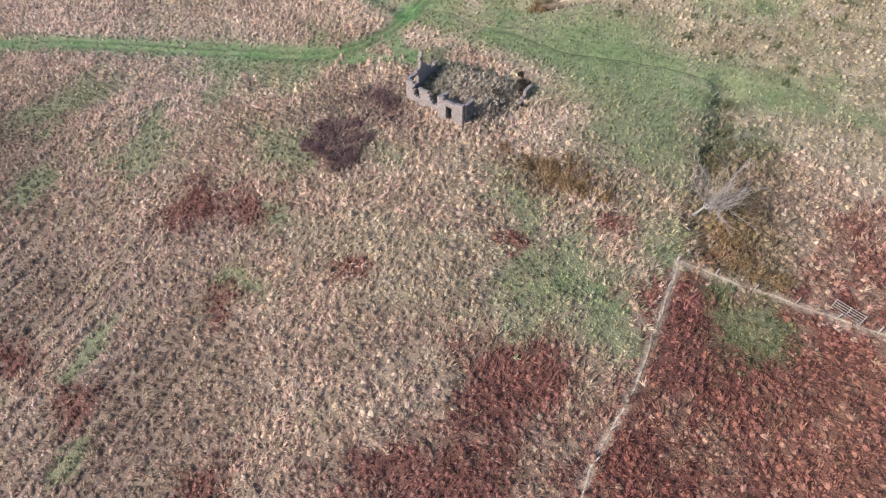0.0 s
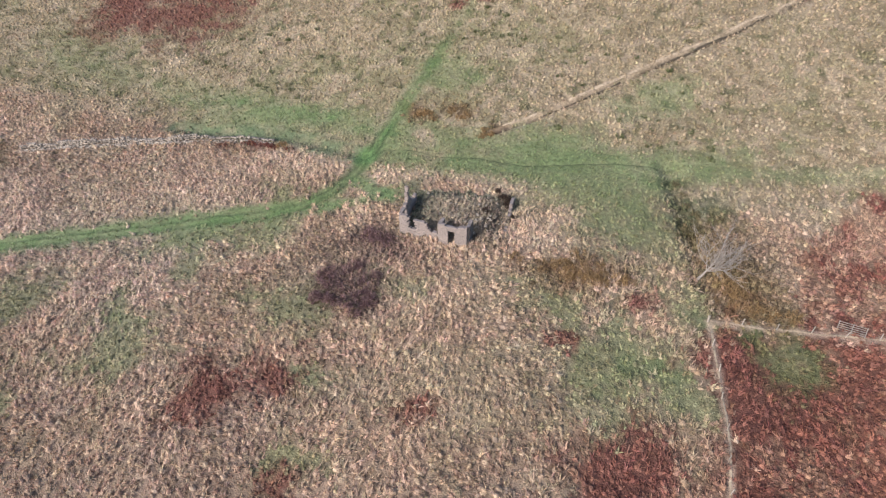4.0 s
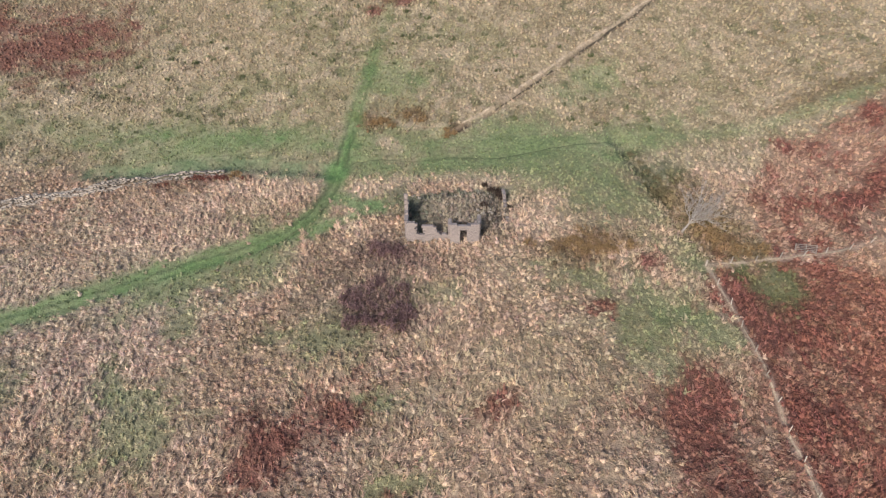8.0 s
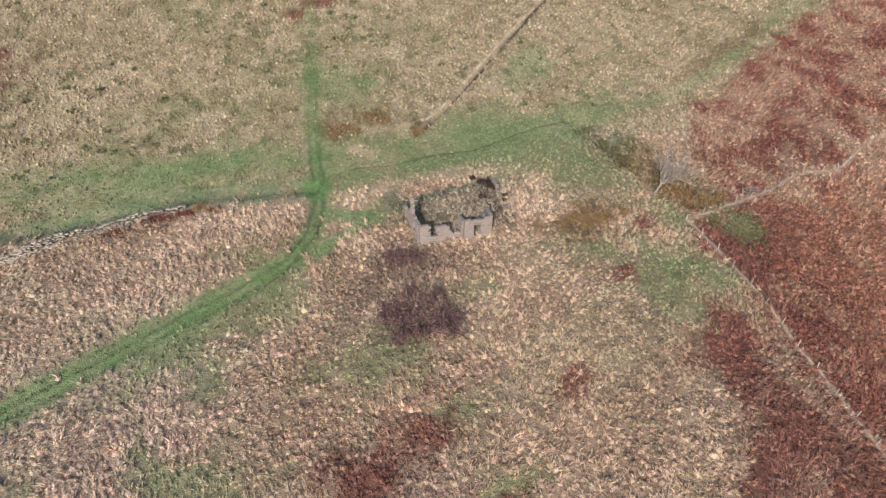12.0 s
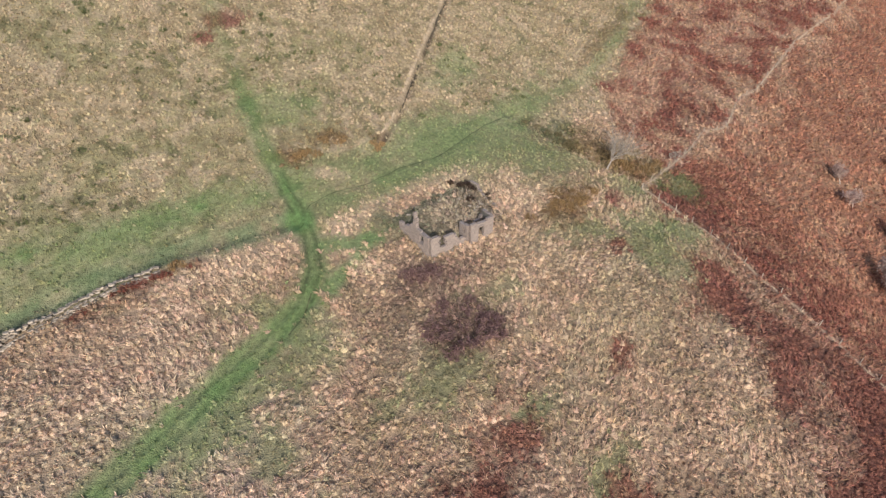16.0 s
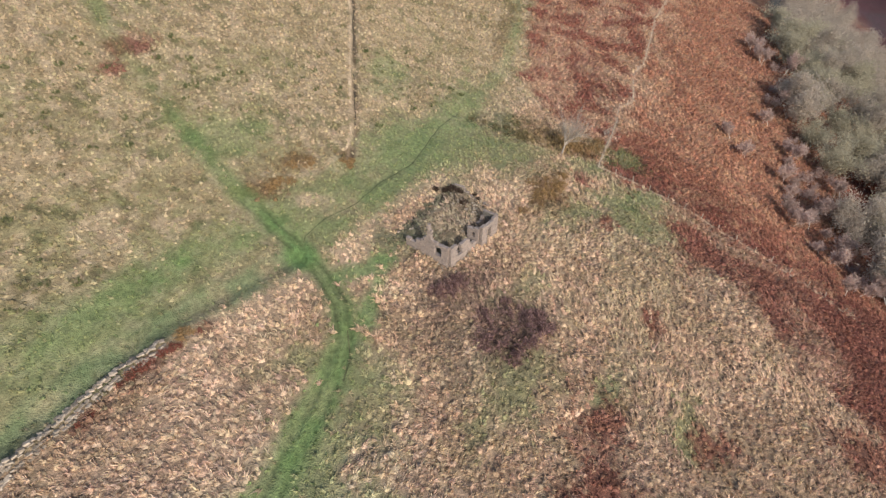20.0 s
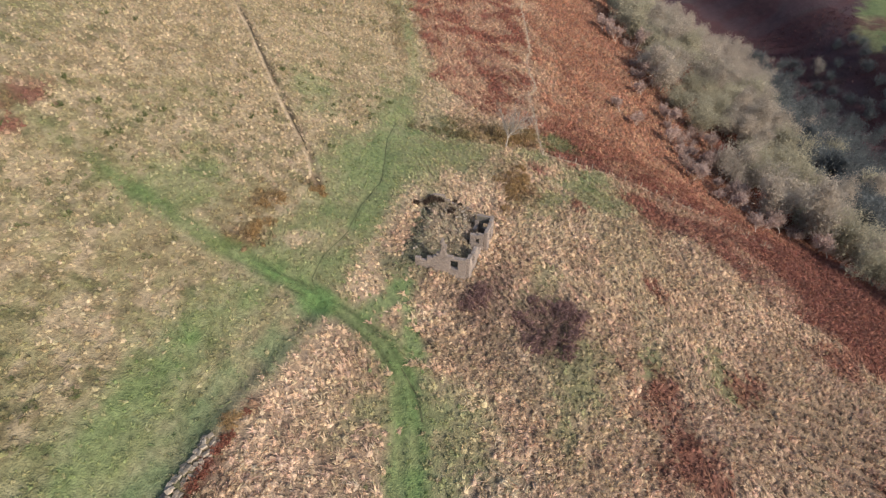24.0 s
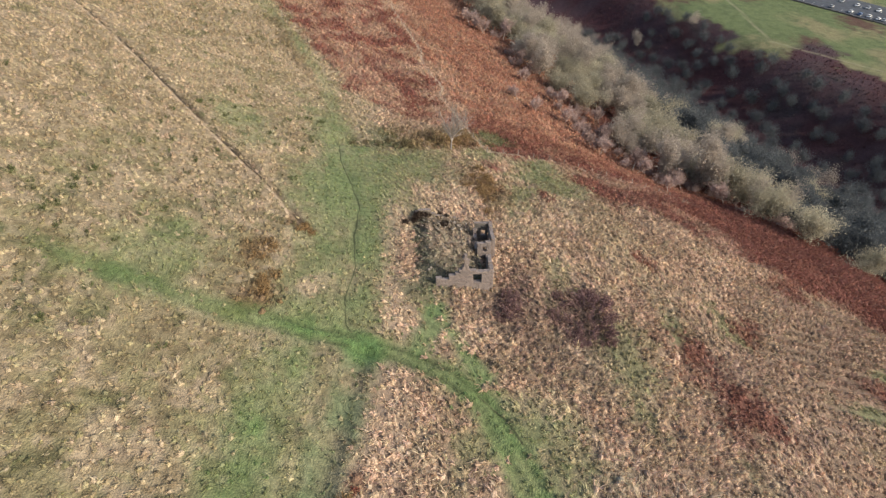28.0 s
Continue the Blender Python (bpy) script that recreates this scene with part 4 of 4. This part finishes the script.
PALE_TWIG = plain("pale_grey_twigs", (0.36, 0.315, 0.28), 0.85, 0.25, 1.5, 0, thin=0.2)
OLIVE_TWIG = plain("lichen_twigs", (0.45, 0.415, 0.315), 0.88, 0.12, 0.6, 0, each=0.14, thin=0.5)
GREY_TWIG = plain("ash_grey_twigs", (0.46, 0.40, 0.34), 0.88, 0.12, 0.6, 0, each=0.16, thin=0.5)
# dark trees with the ravine floor's shade worked into twig and bark colour
SHADED_TWIG = plain("shade_dark_twigs", (0.13, 0.142, 0.148), 0.88, 0.2, 0.6, 0, each=0.25, thin=0.3)
SHADED_BARK = plain("shade_dark_bark", (0.10, 0.095, 0.09), 0.9, 0.3, 5.0, 0.4, 0.02)
BIRCH_BARK = plain("white_birch_bark", (0.62, 0.58, 0.53), 0.8, 0.3, 6.0, 0.3, 0.01)
BIRCH_TWIG = plain("birch_twigs", (0.50, 0.38, 0.34), 0.88, 0.15, 0.6, 0, each=0.15, thin=0.5)
PALE_BARK = plain("pale_bark", (0.285, 0.25, 0.22), 0.9, 0.3, 5.0, 0.5, 0.02)

rooted(shrub("thorn_thicket", "dense dark purple-brown leafless thicket in straw grass", 7.0, 1.9, 85, 6500, PURPLE_TWIG, 5, 0.005), -8.2, -14.2)
small = tagged(shrub("low_thorn_bush", "low purple-brown leafless bush in straw grass", 2.0, 1.5, 30, 1300, PURPLE_TWIG, 6, 0.011), group="low thorn bushes")
rooted(small, -8.4, -4.6)
for x, y, k in ((-6.3, -4.9, 0.8), (-9.6, -3.6, 0.7), (-12.6, -12.6, 0.7), (-4.2, -16.0, 0.75), (-8.6, -10.2, 0.6), (-12.0, -16.8, 0.6), (-5.0, -11.6, 0.5)):
    copy_thing(small, pose(x, y, ground_z(x, y), 0, 0, x * 40)).scale = (k, k, k)
rush = tagged(shrub("rush_clump", "tall clump of brown dead rushes", 1.3, 1.0, 30, 900, BROWN_RUSH, 8, 0.014, "rushes"), group="brown rush clumps")
rooted(rush, 22.6, -5.2)
rng = random.Random(12)
for cx, cy, sx, sy, n in ((21.8, -4.6, 5.0, 2.0, 26), (-4.1, 25.4, 1.0, 0.8, 3), (-10.6, 24.4, 1.6, 0.9, 5), (2.2, 21.7, 1.3, 0.5, 4), (42, -2.2, 2.6, 1.6, 9), (46, -3, 2.2, 1.0, 5), (-35, 13.2, 1.5, 0.4, 2)):
    for i in range(n):
        x, y, k = rng.gauss(cx, sx * 0.7), rng.gauss(cy, sy * 0.7), rng.uniform(0.6, 1.15)
        copy_thing(rush, pose(x, y, ground_z(x, y), 0, 0, rng.uniform(0, 360))).scale = (k, k, k * rng.uniform(0.8, 1.2))
green_rush = tagged(shrub("green_rush_clump", "small clump of dark green rushes in the pasture", 0.7, 0.7, 18, 420, plain("green_rushes", (0.12, 0.135, 0.06), 0.85, 0.3, 1.5, 0, thin=0.2), 18, 0.016, "rushes"), group="rush clumps of the pasture")
rooted(green_rush, -22, 31)
placed = 0
while placed < 150:
    x, y = rng.uniform(-75, 40), rng.uniform(24, 72)
    if float(grain(x, y, 13, 66)) < 0.5 or far_from(np.array([x]), np.array([y]), TRACK)[0] < 3 or far_from(np.array([x]), np.array([y]), SUNK_WALL)[0] < 2:
        continue
    k = rng.uniform(0.6, 1.3)
    copy_thing(green_rush, pose(x, y, ground_z(x, y), 0, 0, rng.uniform(0, 360))).scale = (k, k, k)
    placed += 1
reed = tagged(shrub("ditch_bush", "dark olive scrub growing along the ditch", 1.7, 1.3, 26, 900, DARK_RUSH, 9, 0.012), group="scrub along the ditch")
rooted(reed, 36.6, 9)
for i in range(9):
    f = i / 8
    x, y, k = np.interp(f, (0, 0.5, 1), (32.6, 35.6, 37.6)) + rng.uniform(0.3, 1.6), 19.0 - 17.0 * f + rng.uniform(-0.8, 0.8), rng.uniform(0.35, 0.75)
    copy_thing(reed, pose(x, y, ground_z(x, y), 0, 0, rng.uniform(0, 360))).scale = (k, k, k)
fern = tagged(shrub("dead_bracken", "dead red-brown bracken against the dry-stone wall", 0.8, 0.8, 22, 700, plain("dead_bracken_fronds", (0.19, 0.07, 0.05), 0.85, 0.3, 2.0, 0), 15, 0.02, "bracken"), group="bracken by the wall")
rooted(fern, -41.5, 12.9)
for x, y, k in ((-40.4, 12.9, 1.1), (-39.2, 12.8, 0.9), (-42.6, 12.7, 0.8), (-37.6, 12.9, 1.0), (-36.6, 12.8, 1.1), (-35.8, 12.7, 0.7), (-46.2, 12.1, 0.7), (-47.4, 12.0, 0.6), (-33.2, 12.6, 0.8)):
    copy_thing(fern, pose(x, y, ground_z(x, y), 0, 0, x * 70)).scale = (k, k, k)
dark = tagged(shrub("bramble_bush", "dark brown bramble in the corner of the ruin, also standing for shady recesses", 1.0, 1.1, 24, 1200, plain("bramble_shade_twigs", (0.055, 0.036, 0.026), 0.8, 0.3, 2.0, 0), 10, 0.045), group="brambles in the ruin")
rooted(dark, 9.0, 6.7)
# the dark twigs at (6.9, 2.9) stand in for shade in a recess
for x, y, k in ((9.6, 5.7, 0.9), (8.2, 7.3, 0.7), (6.9, 2.9, 0.75), (7.3, 8.6, 0.6), (10.9, 3.6, 0.5), (10.4, 2.6, 0.45)):
    copy_thing(dark, pose(x, y, ground_z(x, y), 0, 0, x * 50)).scale = (k, k, k)

def fan_tree(name, label, height, lean, seed):
    """A wind-leaning leafless tree: a short trunk whose boughs fan upward and fork into long fine branches."""
    rng = random.Random(seed)
    tree = tagged(new(name), label, "tree")
    trunk, twigs = bmesh.new(), bmesh.new()

    def grow(bm, p, d, length, r, bend, n=4):
        pts, rad = [p.copy()], [r]
        for i in range(n):
            d = (d + Vector((rng.gauss(0, bend), rng.gauss(0, bend), rng.gauss(0.05, bend)))).normalized()
            p = p + d * length / n
            pts.append(p.copy())
            rad.append(max(r * (1 - 0.7 * (i + 1) / n), 0.006))
        tube(bm, pts, rad, 7 if r > 0.1 else 4 if r > 0.03 else 3)
        return pts, d

    def spread(d, wide):
        a, t = rng.uniform(0, 6.283), rng.uniform(0.35, 1.0) * wide
        side = d.orthogonal().normalized()
        side.rotate(Matrix.Rotation(a, 3, d))
        return (d * math.cos(t) + side * math.sin(t) + Vector((0, 0, 0.12))).normalized()

    stem, up = grow(trunk, Vector((0, 0, -0.4)), Vector((lean, 0, 1)).normalized(), height * 0.3, 0.24, 0.06)
    for i in range(11):
        start = stem[-1 - (i % 2)]
        wood = bmesh.new()
        bough, d1 = grow(wood, start, spread(up, 1.3), height * rng.uniform(0.32, 0.5), 0.08, 0.1)
        for j in range(9):
            q = bough[rng.randrange(1, 5)]
            limb, d2 = grow(wood, q, spread(d1, 0.85), height * rng.uniform(0.18, 0.32), 0.035, 0.14)
            for k in range(6):
                grow(twigs, limb[rng.randrange(1, 5)], spread(d2, 0.7), height * rng.uniform(0.07, 0.16), 0.014, 0.16, 2)
        part("bough", wood, PALE_BARK, tree)
    part("trunk", trunk, PALE_BARK, tree)
    part("crown", twigs, PALE_TWIG, tree)
    return tree


rooted(fan_tree("bare_tree", "pale leafless leaning tree with fanned branches beside a ditch", 10.0, 0.3, 23), 37.0, 0.4)

# trees of the ravine
OAK, ASH = "bare olive-grey lichened tree in the wooded ravine", "bare ash-grey tree in the wooded ravine"
kinds = [bare_tree("ravine_tree", 10.0, 1.1, 31, 7500, BARK, OLIVE_TWIG, OAK, 0.2, (0.05, 0.02), 0.0048, 2, 0.2, reach=(0.3, 0.8), drift=0.8),
         bare_tree("ravine_tree", 11.0, 1.0, 32, 7500, BARK, GREY_TWIG, ASH, 0.2, (-0.06, 0.04), 0.0048, 1, 0.2, reach=(0.3, 0.8), drift=0.8),
         bare_tree("ravine_tree", 9.0, 1.2, 33, 7500, BARK, OLIVE_TWIG, OAK, 0.18, (0.1, -0.08), 0.0048, 3, 0.15, reach=(0.3, 0.8), drift=0.8),
         bare_tree("ravine_tree", 11.5, 0.95, 34, 7500, BARK, GREY_TWIG, ASH, 0.22, (0.0, 0.08), 0.0048, 2, 0.25, reach=(0.3, 0.8), drift=0.8),
         bare_tree("ravine_tree", 9.5, 1.1, 36, 7500, SHADED_BARK, SHADED_TWIG, "dark bare tree with the shade of the ravine floor in its colour", 0.2, (0.05, 0.02), 0.0048, 2, 0.2, reach=(0.3, 0.8), drift=0.8),
         bare_tree("birch_tree", 8.0, 0.6, 35, 1400, BIRCH_BARK, BIRCH_TWIG, "slender white-stemmed birch on the bracken slope", 0.09, (0.08, 0.0), 0.004, 1, 0.35)]
for k in kinds:
    tagged(k, group="trees of the ravine")
rng = random.Random(41)
spots, tries = [], 0
while len(spots) < 900 and tries < 30000:
    tries += 1
    x, y = rng.uniform(28, 430), rng.uniform(-250, 40)
    s = down(x, y)
    top = np.interp(x, [p[0] for p in WOOD_EDGE], [down(*p) for p in WOOD_EDGE])
    if s < top + np.interp(x, (66, 92), (3, 9)) or far_from(np.array([x]), np.array([y]), [(285, -75), (335, -15)])[0] < 9 or s > 250 or (x > 300 and s > 150) or inside(np.array([x]), np.array([y]), MEADOW_EDGE)[0]:
        continue
    if s > 185 and rng.random() > 0.16:
        continue
    gap = 6.6 if s < top + 30 else 7.0
    if all((x - a) ** 2 + (y - b) ** 2 > gap * gap for a, b in spots):
        spots.append((x, y))
spots.sort(key=lambda p: math.hypot(p[0] + 20, p[1]))
first, rest = set(), []
for i, (x, y) in enumerate(spots):
    s = down(x, y)
    edge = far_from(np.array([x]), np.array([y]), WOOD_EDGE)[0]
    pick = 5 if edge < 14 and rng.random() < 0.45 else rng.randrange(4)
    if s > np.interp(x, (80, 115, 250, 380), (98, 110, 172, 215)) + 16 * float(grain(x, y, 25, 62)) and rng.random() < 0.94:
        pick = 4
    k = rng.uniform(0.8, 1.25) * (0.75 if edge < 4 else 1.0) * (0.8 if s > 200 else 1.0)
    m = pose(x, y, ground_z(x, y) - 0.2, 0, 0, rng.uniform(0, 360))
    if pick not in first:
        first.add(pick)
        kinds[pick].matrix_world = m
    elif i < 260:
        copy_thing(kinds[pick], m).scale = (k, k, k * rng.uniform(0.85, 1.1))
    else:
        rest.append((min(pick, 4), m @ Matrix.Scale(k, 4)))
# the farthest of the wood, joined
pools = {}
for k in range(5):
    src = next(c for c in kinds[k].children if c.name.startswith("crown")).data
    co = np.empty(len(src.vertices) * 3, np.float32)
    src.vertices.foreach_get("co", co)
    pools[k] = co.reshape(-1, 4, 3)[::3]
for mat, which, text in ((GREY_TWIG, (0, 1, 2, 3), "grey leafless woodland on the ravine side"), (SHADED_TWIG, (4,), "dark leafless woodland with the shade of the ravine floor in its colour")):
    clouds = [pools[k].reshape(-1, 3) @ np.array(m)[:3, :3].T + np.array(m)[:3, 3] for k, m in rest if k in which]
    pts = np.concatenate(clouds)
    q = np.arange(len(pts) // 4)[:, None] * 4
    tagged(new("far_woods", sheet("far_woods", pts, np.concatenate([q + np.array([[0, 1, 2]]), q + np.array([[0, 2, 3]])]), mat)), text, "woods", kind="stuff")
rng = random.Random(43)
for cx, cy, rx, ry, n in ((81, -40, 9, 5, 7), (74, -47, 7, 4, 5), (150, -17, 16, 5, 6), (126, -28, 10, 5, 5), (90, -26, 4, 3, 2), (60, -58, 5, 4, 4), (102, -36, 8, 4, 4)):
    for _ in range(n):
        x, y, k = rng.gauss(cx, rx * 0.6), rng.gauss(cy, ry * 0.6), rng.uniform(0.5, 0.95)
        copy_thing(kinds[5], pose(x, y, ground_z(x, y) - 0.2, 0, 0, rng.uniform(0, 360))).scale = (k, k, k)

brush = tagged(shrub("birch_brush", "purple-grey leafless birch brush at the edge of the wood", 2.4, 2.6, 14, 800, BIRCH_TWIG, 16, 0.004), group="brush along the wood")
rooted(brush, 63, -55)
rng = random.Random(52)
for x, y in [(a + (c - a) * rng.random(), b + (d - b) * rng.random()) for (a, b), (c, d) in zip(WOOD_EDGE[2:10], WOOD_EDGE[3:11]) for _ in range(3)]:
    x, y, k = x + rng.uniform(0, 6), y + rng.uniform(-7, -1), rng.uniform(0.6, 1.2)
    copy_thing(brush, pose(x, y, ground_z(x, y), 0, 0, rng.uniform(0, 360))).scale = (k, k, k)

# ---- fences ----
POST = plain("silvered_post_wood", (0.36, 0.31, 0.26), 0.85, 0.3, 9.0, 0.4, 0.01, each=0.2)
WIRE = plain("dull_fence_wire", (0.30, 0.28, 0.26), 0.5, 0.2, 9.0, 0, metal=0.7)


def along(line, step):
    out, left = [], 0.0
    for (ax, ay), (bx, by) in zip(line, line[1:]):
        n = math.hypot(bx - ax, by - ay)
        while left < n:
            out.append((ax + (bx - ax) * left / n, ay + (by - ay) * left / n))
            left += step
        left -= n
    return out


def wire_fence(name, line, step, label, seed):
    rng = random.Random(seed)
    fence = tagged(new(name), label, "fence")
    heads = []
    for i, (x, y) in enumerate(along(line, step)):
        x, y, h = x + rng.uniform(-0.12, 0.12), y + rng.uniform(-0.12, 0.12), rng.uniform(1.0, 1.3)
        bm = bmesh.new()
        foot, tip = Vector((x, y, ground_z(x, y) - 0.3)), Vector((x + rng.gauss(0, 0.14), y + rng.gauss(0, 0.14), ground_z(x, y) + h))
        tube(bm, [foot, foot.lerp(tip, 0.6), tip], [0.075, 0.07, 0.06], 6)
        part("post", bm, POST, fence)
        heads.append((foot, tip))
    for f in (0.45, 0.68, 0.9):
        bm = bmesh.new()
        tube(bm, [a.lerp(b, f) + Vector((0, 0, rng.uniform(-0.04, 0.04))) for a, b in heads], [0.007] * len(heads), 3)
        part("wire", bm, WIRE, fence)
    return fence


wire_fence("field_fence", FENCE_SOUTH, 3.3, "post and wire fence between straw field and red bracken", 3)
wire_fence("slope_fence", FENCE_EAST[:8], 4.2, "old post and wire fence up the bracken slope", 4)


GATE_WOOD = plain("grey_gate_wood", (0.24, 0.205, 0.18), 0.88, 0.35, 8.0, 0.3, 0.01)


def old_gate(x, y, turn):
    gate = tagged(new("field_gate"), "weathered grey wooden gate leaning beside the fence", "gate")
    gate.matrix_world = pose(x, y, ground_z(x, y), 62, 0, turn)
    for i in range(5):
        bm = bmesh.new()
        block(bm, Matrix.Translation((0, 0.15 + i * 0.26, 0.05)), (3.1, 0.075, 0.05), random.Random(i), 0.05)
        part("bar", bm, GATE_WOOD, gate)
    for k in (-1.5, 0.0, 1.5):
        bm = bmesh.new()
        block(bm, Matrix.Translation((k, 0.65, 0.10)), (0.09, 1.35, 0.05), random.Random(9), 0.05)
        part("stile", bm, GATE_WOOD, gate)
    return gate


old_gate(55.4, -2.4, -10)

# ---- far car park ----
ASPHALT = plain("worn_asphalt", (0.075, 0.082, 0.095), 0.85, 0.2, 0.4, 0.2, 0.01)
LINES = plain("road_paint", (0.75, 0.75, 0.72), 0.7, 0.15, 3.0, 0)
P0, PD, PN = Vector((303, -228)), Vector((-0.782, -0.623)), Vector((0.623, -0.782))


def lot(u, v):
    p = P0 + PD * u + PN * v
    return p.x, p.y


us, vs = np.linspace(-90, 190, 90), np.linspace(0, 34, 12)
U, V = np.meshgrid(us, vs)
LX, LY = P0.x + PD.x * U + PN.x * V, P0.y + PD.y * U + PN.y * V
LZ = height_at(LX, LY) + 0.35
ids = np.arange(U.size).reshape(U.shape)
tagged(new("car_park", sheet("car_park", np.stack([LX, LY, LZ], -1).reshape(-1, 3), np.stack([ids[:-1, :-1], ids[1:, :-1], ids[1:, 1:], ids[:-1, 1:]], -1).reshape(-1, 4), ASPHALT)),
       "dark asphalt car park on the far bank", "car park", kind="structure")
kerb = bmesh.new()
for a, b in zip(np.arange(-90, 186, 4), np.arange(-86, 190, 4)):
    p = lot((a + b) / 2, -0.3)
    block(kerb, Matrix.Translation((*p, ground_z(*p) + 0.3)) @ Matrix.Rotation(math.atan2(PD.y, PD.x), 4, "Z"), (4.1, 0.5, 0.9), random.Random(int(a)), 0.1)
tagged(part("boundary_wall", kerb, DARK_STONE), "low dark stone wall along the car park", "wall", kind="structure")


def marking(u, v):
    p = lot(u, v)
    bm = bmesh.new()
    block(bm, Matrix.Translation((*p, ground_z(*p) + 0.37)) @ Matrix.Rotation(math.atan2(PN.y, PN.x), 4, "Z"), (4.6, 0.16, 0.03), random.Random(1), 0)
    tagged(part("bay_line", bm, LINES), "white painted parking bay line on asphalt", "road marking", "parking bay lines")


GLASS = plain("car_window_glass", (0.03, 0.035, 0.04), 0.1, 0.05, 1.0, 0)
RUBBER = plain("tyre_rubber", (0.03, 0.03, 0.03), 0.8, 0.1, 5.0, 0)
LAMP = plain("lamp_glass", (0.7, 0.7, 0.68), 0.2, 0.05, 1.0, 0)


def parked_car(paint, label):
    car = tagged(new("parked_car"), label, "car", "cars in the car park")
    for name, prof, half, mat in (
            ("body", ((-2.1, 0.3), (-2.15, 0.75), (-1.9, 0.92), (0.9, 0.95), (1.9, 0.8), (2.12, 0.6), (2.1, 0.3)), 0.87, paint),
            ("window_band", ((-1.75, 0.92), (-1.35, 1.36), (0.25, 1.38), (1.0, 0.93)), 0.74, GLASS),
            ("roof", ((-1.4, 1.36), (-1.3, 1.45), (0.1, 1.46), (0.35, 1.37)), 0.68, paint)):
        bm = bmesh.new()
        loops = [[bm.verts.new((x, s * half * (0.94 if z > 1.0 else 1), z)) for x, z in prof] for s in (-1, 1)]
        bm.faces.new(loops[0])
        bm.faces.new(loops[1][::-1])
        for i in range(len(prof)):
            j = (i + 1) % len(prof)
            bm.faces.new((loops[0][i], loops[1][i], loops[1][j], loops[0][j]))
        bmesh.ops.recalc_face_normals(bm, faces=bm.faces)
        bmesh.ops.bevel(bm, geom=bm.edges, offset=0.06, segments=1, affect="EDGES")
        part(name, bm, mat, car)
    for x in (-1.35, 1.3):
        for s in (-1, 1):
            bm = bmesh.new()
            bmesh.ops.create_cone(bm, cap_ends=True, segments=14, radius1=0.32, radius2=0.32, depth=0.2, matrix=Matrix.Translation((x, s * 0.78, 0.32)) @ Matrix.Rotation(radians(90), 4, "X"))
            part("wheel", bm, RUBBER, car)
    for s in (-1, 1):
        bm = bmesh.new()
        block(bm, Matrix.Translation((2.06, s * 0.6, 0.68)), (0.14, 0.36, 0.14), random.Random(2), 0.1)
        part("headlight", bm, LAMP, car)
    return car


paints = {"white": ((0.78, 0.78, 0.78), "white hatchback parked on asphalt"), "silver": ((0.42, 0.43, 0.45), "silver saloon car parked on asphalt"),
          "blue": ((0.10, 0.16, 0.30), "blue car parked on asphalt"), "dark": ((0.05, 0.05, 0.055), "dark grey car parked on asphalt")}
models = {k: parked_car(plain(k + "_car_paint", c, 0.3, 0.04, 1.0, 0), t) for k, (c, t) in paints.items()}
used = set()
for u, v, k in ((24, 5, "silver"), (35, 5, "white"), (40, 5, "blue"), (45, 5, "white"), (50, 5, "white"), (53, 5, "silver"), (58, 5, "white"), (64, 5, "dark"),
                (17, 21, "dark"), (24, 21, "silver"), (33, 21, "white"), (39, 21, "silver"), (45, 21, "white"), (58, 21, "blue")):
    p = lot(u, v)
    m = pose(*p, ground_z(*p) + 0.37, 0, 0, math.degrees(math.atan2(PN.y, PN.x)) + (180 if v > 10 else 0))
    if k in used:
        copy_thing(models[k], m)
    else:
        used.add(k)
        models[k].matrix_world = m
for i in range(18):
    marking(-14 + i * 5.5, 5)
    if i % 2:
        marking(-14 + i * 5.5, 21)

# ---- dry stone wall ----
DRY_STONE = plain("pale_wall_stone", (0.27, 0.228, 0.187), 0.92, 0.35, 4.0, 0.5, 0.03, each=0.35)
drywall = tagged(new("dry_stone_wall"), "tumbled grey dry-stone wall between straw field and green lane", "wall", kind="structure")
rng = random.Random(90)
shapes = []
for k in range(8):
    bm = bmesh.new()
    block(bm, Matrix.Identity(4), (0.62, 0.46, 0.26), rng, 0.28)
    bmesh.ops.bevel(bm, geom=bm.edges, offset=0.035, segments=1, affect="EDGES")
    me = bpy.data.meshes.new("stone")
    bm.to_mesh(me)
    bm.free()
    me.materials.append(DRY_STONE)
    shapes.append(me)
core = bmesh.new()
count = 0
for i, (x, y) in enumerate(along(DRY_WALL, 0.5)):
    fallen = float(grain(x, y, 4.0, 71))
    for c in range(6):
        side, lift = ((-0.45, 0.12), (0.0, 0.34), (0.42, 0.14), (0.0, 0.66), (-0.8, 0.06), (0.2, 0.9))[c]
        if (lift > 0.5 and fallen > 0.5) or (lift > 0.7 and fallen > 0.3):
            continue
        sx, sy = x + rng.uniform(-0.2, 0.2), y + side + rng.uniform(-0.12, 0.12)
        m = pose(sx, sy, ground_z(sx, sy) + lift, rng.uniform(-18, 18), rng.uniform(-18, 18), rng.uniform(-30, 30)) @ Matrix.Scale(rng.uniform(0.75, 1.2), 4)
        if count < 300 and x > -58:
            ob = new("stone", shapes[rng.randrange(8)])
            ob.parent = drywall
            ob.matrix_world = m
            count += 1
        else:
            block(core, m, (0.62, 0.46, 0.26), rng, 0.25)
tagged(part("fallen_stones", core, DRY_STONE, drywall), kind="stuff")
